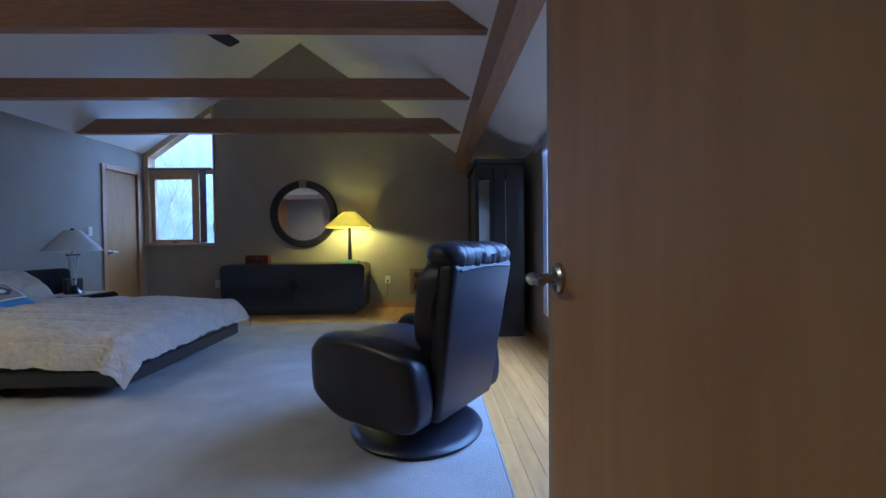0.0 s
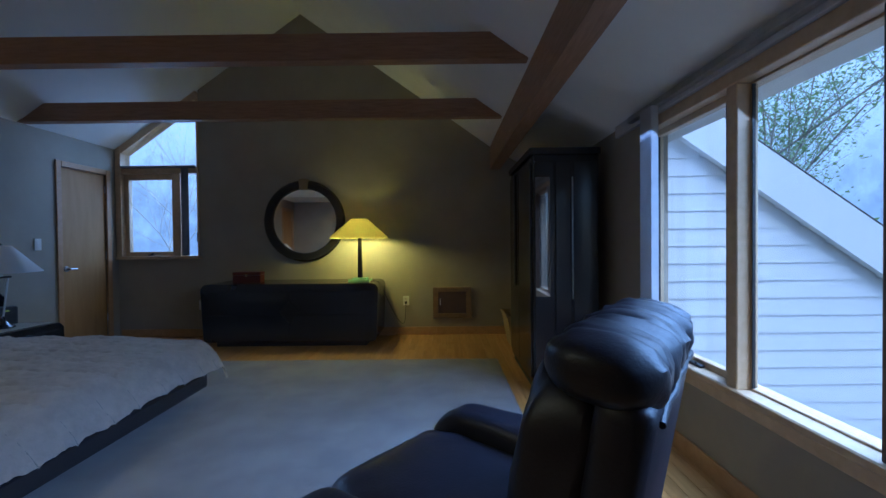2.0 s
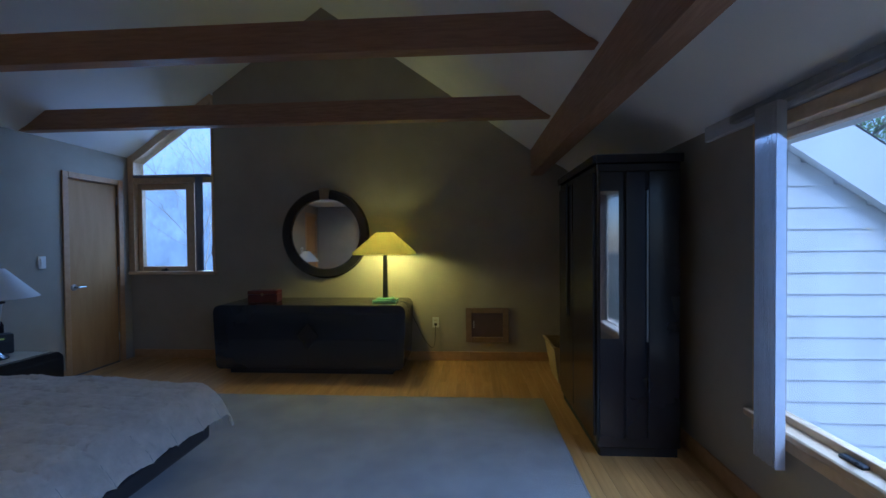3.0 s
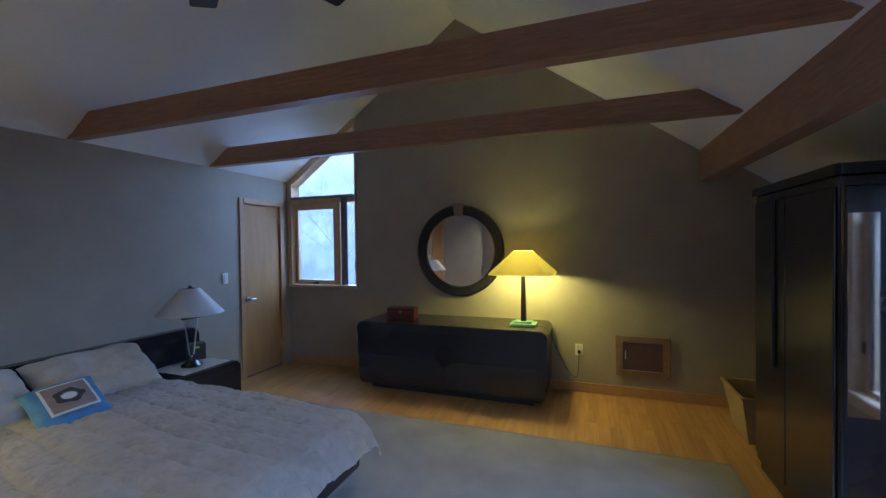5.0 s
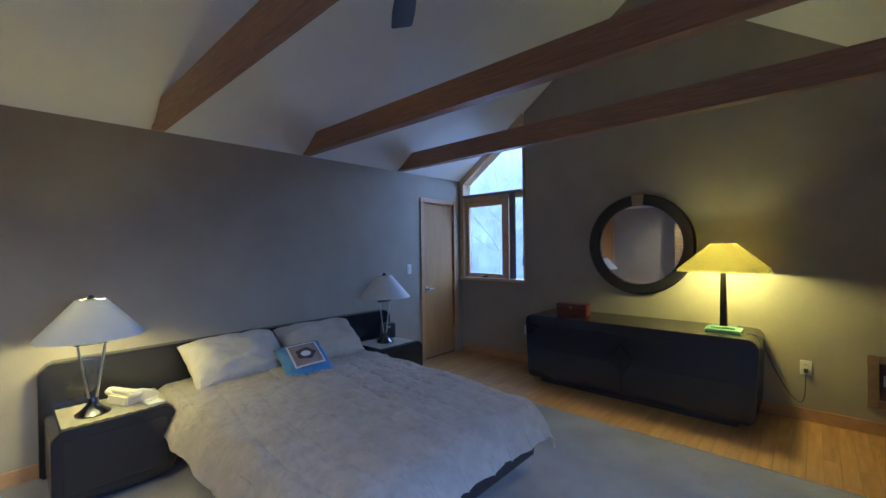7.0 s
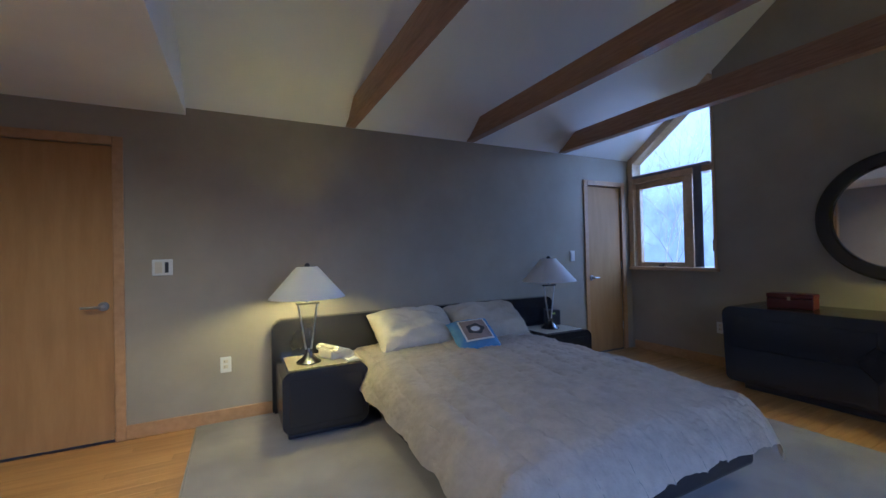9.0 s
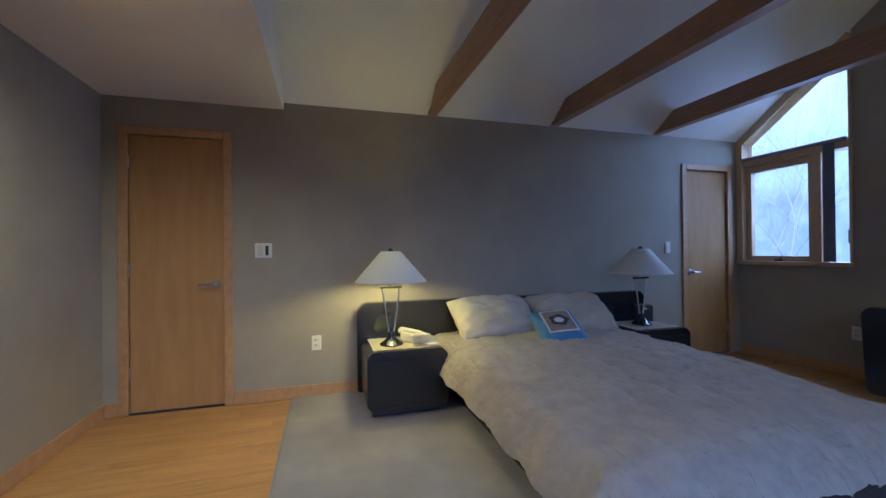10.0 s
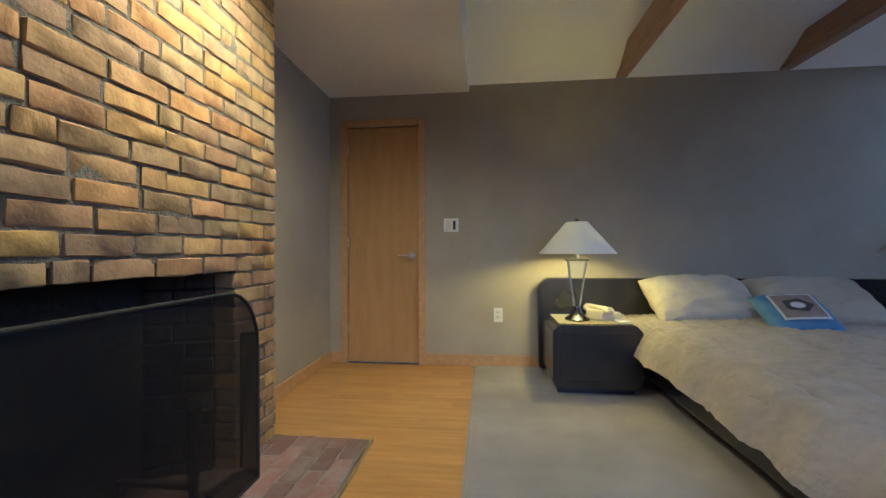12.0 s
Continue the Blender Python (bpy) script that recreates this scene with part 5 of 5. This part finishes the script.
# Emissive backdrop: haze over the woods and sky brightness are painted colours.
def backdrop_material():
    m = bpy.data.materials.new("glowing_hazy_woods")
    m.use_nodes = True
    n, l = m.node_tree.nodes, m.node_tree.links
    n.remove(n["Principled BSDF"])
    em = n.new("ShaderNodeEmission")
    tc = n.new("ShaderNodeTexCoord")
    sep = n.new("ShaderNodeSeparateXYZ")
    l.new(tc.outputs["Object"], sep.inputs[0])
    mp = n.new("ShaderNodeMapping")
    mp.inputs["Scale"].default_value = (0.35, 0.35, 0.25)
    l.new(tc.outputs["Object"], mp.inputs["Vector"])
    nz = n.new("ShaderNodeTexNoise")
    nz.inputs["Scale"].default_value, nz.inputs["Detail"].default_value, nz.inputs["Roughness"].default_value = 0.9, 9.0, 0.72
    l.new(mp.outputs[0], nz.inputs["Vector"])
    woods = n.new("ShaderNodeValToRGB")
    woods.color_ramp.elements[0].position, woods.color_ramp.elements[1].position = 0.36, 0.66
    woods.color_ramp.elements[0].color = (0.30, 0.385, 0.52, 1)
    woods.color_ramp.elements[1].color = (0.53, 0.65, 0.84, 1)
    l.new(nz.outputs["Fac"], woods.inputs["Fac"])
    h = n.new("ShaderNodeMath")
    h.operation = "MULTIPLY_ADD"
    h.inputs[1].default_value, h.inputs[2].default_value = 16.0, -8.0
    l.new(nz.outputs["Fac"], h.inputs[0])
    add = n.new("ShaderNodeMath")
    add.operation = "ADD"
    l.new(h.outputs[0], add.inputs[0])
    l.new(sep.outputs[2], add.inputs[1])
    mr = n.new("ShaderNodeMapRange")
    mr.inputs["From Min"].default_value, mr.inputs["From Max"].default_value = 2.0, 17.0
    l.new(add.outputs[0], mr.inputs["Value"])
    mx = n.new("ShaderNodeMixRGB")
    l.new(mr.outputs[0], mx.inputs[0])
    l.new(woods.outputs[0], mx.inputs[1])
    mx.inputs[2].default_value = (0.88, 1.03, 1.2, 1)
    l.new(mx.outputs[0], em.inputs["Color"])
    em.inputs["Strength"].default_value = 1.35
    l.new(em.outputs[0], n["Material Output"].inputs["Surface"])
    return m


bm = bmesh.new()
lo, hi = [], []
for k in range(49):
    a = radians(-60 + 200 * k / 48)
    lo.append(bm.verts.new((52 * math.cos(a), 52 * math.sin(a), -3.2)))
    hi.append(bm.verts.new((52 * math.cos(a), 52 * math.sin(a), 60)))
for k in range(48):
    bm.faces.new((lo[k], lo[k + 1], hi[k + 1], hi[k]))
structure(part("backdrop", bm, backdrop_material()), "glowing backdrop painted with hazy woods and pale sky", "backdrop")


def tree(name, x, y, height, seed, leaves, spread, label, girth=0.010, bark=None):
    t = thing(name, (x, y, -3.2), label, "tree", "garden trees")
    rnd = random.Random(seed)
    verts, faces = [], []
    tips = []

    def tube(p, q, r0, r1, seg):
        turn = (q - p).to_track_quat("Z", "Y").to_matrix()
        base = len(verts)
        for c, r in ((p, r0), (q, r1)):
            for k in range(seg):
                a = 2 * math.pi * k / seg
                verts.append(c + turn @ Vector((r * math.cos(a), r * math.sin(a), 0)))
        for k in range(seg):
            j = (k + 1) % seg
            faces.append((base + k, base + j, base + seg + j, base + seg + k))

    def limb(p, d, length, r, depth):
        steps = 4
        for i in range(steps):
            q = p + d * (length / steps)
            tube(p, q, r, r * 0.86, 4 if depth > 1 else 7)
            r *= 0.86
            p = q
            d = (d + Vector((rnd.uniform(-1, 1), rnd.uniform(-1, 1), rnd.uniform(-0.2, 0.5))) * 0.16).normalized()
            if depth < 3 and (depth > 0 or i >= 1):
                for _ in range(2 if depth < 2 else 1):
                    side = Vector((rnd.uniform(-1, 1), rnd.uniform(-1, 1), rnd.uniform(0.1, 0.9))).normalized()
                    limb(p, (d * 0.5 + side * spread).normalized(), length * rnd.uniform(0.45, 0.68), r * 0.55, depth + 1)
            if depth >= 2:
                tips.append(p.copy())
    limb(Vector((0, 0, 0)), Vector((rnd.uniform(-0.05, 0.05), rnd.uniform(-0.05, 0.05), 1)), height * 0.62, height * girth, 0)
    me = bpy.data.meshes.new("trunk")
    me.from_pydata(verts, [], faces)
    me.materials.append(bark or M_BARK)
    new("trunk", me).parent = t
    if leaves:
        bm = bmesh.new()
        for _ in range(leaves):
            c = rnd.choice(tips) + Vector((rnd.gauss(0, 0.32), rnd.gauss(0, 0.32), rnd.gauss(0, 0.32)))
            s_ = rnd.uniform(0.035, 0.075)
            u = Vector((rnd.uniform(-1, 1), rnd.uniform(-1, 1), rnd.uniform(-1, 1))).normalized()
            w = u.orthogonal().normalized()
            bm.faces.new([bm.verts.new(c + a * s_) for a in (-u, w * 0.55, u, -w * 0.55)])
        part("crown", bm, M_LEAF, t, "sparse fresh green leaves")
    return t


tree("garden_tree", 7.2, 11.0, 10.5, 5, 9000, 0.8, "slender tree with fresh spring leaves beyond the wing")
tree("garden_tree", 11.0, 13.5, 11.0, 9, 7500, 0.8, "tree in thin spring leaf behind the house")
tree("bare_tree", -13.2, 21.0, 11.5, 21, 0, 0.7, "bare branching tree outside the trapezoid window", 0.0045, M_PALE_BARK)
tree("bare_tree", -20.6, 31.0, 13.0, 33, 0, 0.7, "bare slender tree in the misty woods", 0.005, M_PALE_BARK)

wing = thing("house_wing", (0, 0, 0), "white clapboard house wing with a raking roof edge", "house")
wing["kind"] = "structure"
WYF = 4.55


def rake_low(x):
    return 1.555 - 0.695 * (x - 2.727)


bm = bmesh.new()
add_prism(bm, [(1.49, -3.2), (5.2, -3.2), (5.2, rake_low(5.2) + 0.2), (1.49, rake_low(1.49) + 0.2)], "y", WYF + 0.03, 8.5)
part("wall_core", bm, M_SIDING, wing)
bm = bmesh.new()
add_prism(bm, [(1.30, rake_low(1.30)), (5.5, rake_low(5.5)), (5.5, rake_low(5.5) + 0.40), (1.30, rake_low(1.30) + 0.40)], "y", WYF - 0.10, WYF - 0.04)
part("rake_board", bm, M_SIDING, wing, "broad white rake board")
bm = bmesh.new()
add_prism(bm, [(1.30, rake_low(1.30) + 0.02), (5.5, rake_low(5.5) + 0.02), (5.5, rake_low(5.5) + 0.06), (1.30, rake_low(1.30) + 0.06)], "y", WYF - 0.04, WYF + 0.04)
part("soffit_board", bm, M_SIDING, wing)
bm = bmesh.new()
add_prism(bm, [(1.30, rake_low(1.30) + 0.40), (5.55, rake_low(5.55) + 0.40), (5.55, rake_low(5.55) + 0.43), (1.30, rake_low(1.30) + 0.43)], "y", WYF - 0.085, 8.7)
part("roof", bm, M_ROOF, wing, "dark shingle roof edge")
EXPO = 0.152
for k in range(34):
    z = -2.545 + k * EXPO
    xe = 2.727 + (1.555 - (z + 0.02)) / 0.695
    xe = min(xe, 5.2)
    if xe < 1.6:
        break
    bm = bmesh.new()
    add_prism(bm, [(WYF - 0.007, z), (WYF + 0.03, z), (WYF + 0.03, z + EXPO + 0.012), (WYF + 0.004, z + EXPO + 0.012)], "x", 1.49, xe)
    part("clapboard", bm, M_SIDING, wing)
boxpart("corner_board", (1.485, 1.56, WYF - 0.03, WYF - 0.013, -3.2, 2.3), M_SIDING, wing, 0.003)


# ---- bricks, hearth and floor boards ----
def brick_meshes(n, size, jitter, material, name):
    out = []
    for k in range(n):
        rnd = random.Random(100 + k)
        bm = bmesh.new()
        L, D, H = size
        e = min(0.0045, H * 0.2)
        rows = []
        for x, inset in ((0, 1), (e, 0), (L * rnd.uniform(0.3, 0.42), 0), (L * rnd.uniform(0.58, 0.7), 0), (L - e, 0), (L, 1)):
            i = e * inset
            ring = ((i, i), (D - e - i, i), (D - i, e), (D - i, H - e), (D - e - i, H - i), (i, H - i))
            rows.append([bm.verts.new((x + rnd.uniform(-0.6, 0.6) * jitter, y + rnd.uniform(-1, 1) * jitter, z + rnd.uniform(-1, 1) * jitter)) for y, z in ring])
        for p, q in zip(rows, rows[1:]):
            for j in range(6):
                bm.faces.new((p[j], q[j], q[(j + 1) % 6], p[(j + 1) % 6]))
        bm.faces.new(rows[0])
        bm.faces.new(rows[-1][::-1])
        bmesh.ops.recalc_face_normals(bm, faces=bm.faces[:])
        out.append(mesh_of(name, bm, material, True))
    return out


BL, BHT, BD, JT = 0.205, 0.0645, 0.095, 0.009
bricks = brick_meshes(32, (BL, BD, BHT), 0.0034, M_BRICK, "brick")
soot_shaded = brick_meshes(8, (BL, BD, BHT), 0.0034, M_SOOT_SHADE_BRICK, "brick")
rb = random.Random(4)


def lay(x, y, z, length, turn=0.0, kinds=bricks):
    ob = new("brick", rb.choice(kinds))
    ob.parent = chim
    ob.matrix_local = pose(x, y, z, rb.uniform(-0.4, 0.4), rb.uniform(-0.35, 0.35), turn) @ Matrix.Diagonal((length / BL, 1, 1, 1))
    return ob


def course(x0, x1, z, k):
    x = x0
    first = True
    while x < x1 - 0.02:
        length = rb.choice((0.205, 0.215, 0.208, 0.192, 0.202, 0.184, 0.211, 0.098)) if not first else (0.205 if k % 2 else 0.10)
        first = False
        if x1 - (x + length) < 0.07:
            length = x1 - x
        lay(x, CY - BD + rb.uniform(-0.0025, 0.0025), z + rb.uniform(-0.0015, 0.0015), length)
        x += length + JT


PIT = BHT + JT
k = 0
z = 0.004
while z < 2.31 - BHT:
    if z + BHT < FZ + 0.006:
        course(CX0, FX0, z, k)
        course(FX1, CX1, z, k)
    else:
        course(CX0, CX1, z, k)
    lay(CX0 + BD, 0.092, z, 0.165, 90)
    if z < FZ - 0.02:
        for off, length in ((0.0, 0.10), (0.109, 0.15)) if k % 2 else ((0.0, 0.145), (0.154, 0.105)):
            lay(FX0 - 0.071 + 0.399 * off, CY - 0.131 - 0.917 * off, z, length, -66.5, soot_shaded)
    k += 1
    z += PIT

hearth = thing("hearth", (0, 0, 0), "flat worn brick hearth with a grey edge strip", "hearth")
hearth["kind"] = "structure"
boxpart("mortar_bed", (CX0 + 0.005, CX1 - 0.005, 0.03, 0.86, 0.0, 0.0205), M_HEARTH_JOINT, hearth, 0.0)
hb = brick_meshes(8, (0.2, 0.095, 0.02), 0.0025, M_HEARTH, "hearth_brick")
for r in range(9):
    y = 0.045 + r * 0.0905
    x = CX0 + 0.004 - (0.1 if r % 2 else 0)
    while x < CX1 - 0.03:
        x0, x1 = max(x, CX0 + 0.004), min(x + 0.198, CX1 - 0.004)
        if x1 - x0 > 0.03:
            ob = new("hearth_brick", rb.choice(hb))
            ob.parent = hearth
            ob.matrix_local = pose(x0, y, 0.004, rb.uniform(-0.3, 0.3), 0, 0) @ Matrix.Diagonal(((x1 - x0) / 0.2, 0.085 / 0.095, 1, 1))
        x += 0.206
boxpart("edge_strip", (CX0, CX1, 0.862, 0.876, 0.0, 0.022), M_STEEL, hearth, 0.002, label="grey metal edge strip")
boxpart("edge_strip", (CX0 - 0.012, CX0 + 0.002, 0.365, 0.876, 0.0, 0.0215), M_TRIM, hearth, 0.002)

floor_ob = bpy.data.objects["floor"]
rf = random.Random(8)
BW = 0.0826
unit = []
for k in range(6):
    bm = bmesh.new()
    add_box(bm, 0.0006, BW - 0.0006, 0, 1, -0.021, 0.0)
    tops = [e for e in bm.edges if all(abs(v.co.z) < 1e-6 for v in e.verts) and abs(e.verts[0].co.x - e.verts[1].co.x) < 1e-6]
    bmesh.ops.bevel(bm, geom=tops, offset=0.0009, segments=1, affect="EDGES")
    unit.append(mesh_of("floor_board", bm, M_FLOOR))
x = XW
while x < XE:
    y = -0.05 - rf.uniform(0, 0.9)
    y = max(y, -0.06) if x < 0.655 else 1.30
    first = True
    while y < YN:
        length = rf.uniform(0.7, 2.3) if not first else rf.uniform(0.5, 1.9)
        first = False
        if YN - (y + length) < 0.35:
            length = YN - y
        ob = new("floor_board", rf.choice(unit))
        ob.parent = floor_ob
        ob.matrix_local = Matrix.Translation((x, y + 0.0006, 0)) @ Matrix.Diagonal((min(1.0, (XE - x) / BW), length - 0.0012, 1, 1))
        y += length
    x += BW
x = -0.88
while x < 0.655:
    ob = new("floor_board", rf.choice(unit))
    ob.parent = floor_ob
    ob.matrix_local = Matrix.Translation((x, -2.2, 0)) @ Matrix.Diagonal((1, 2.139, 1, 1))
    x += BW
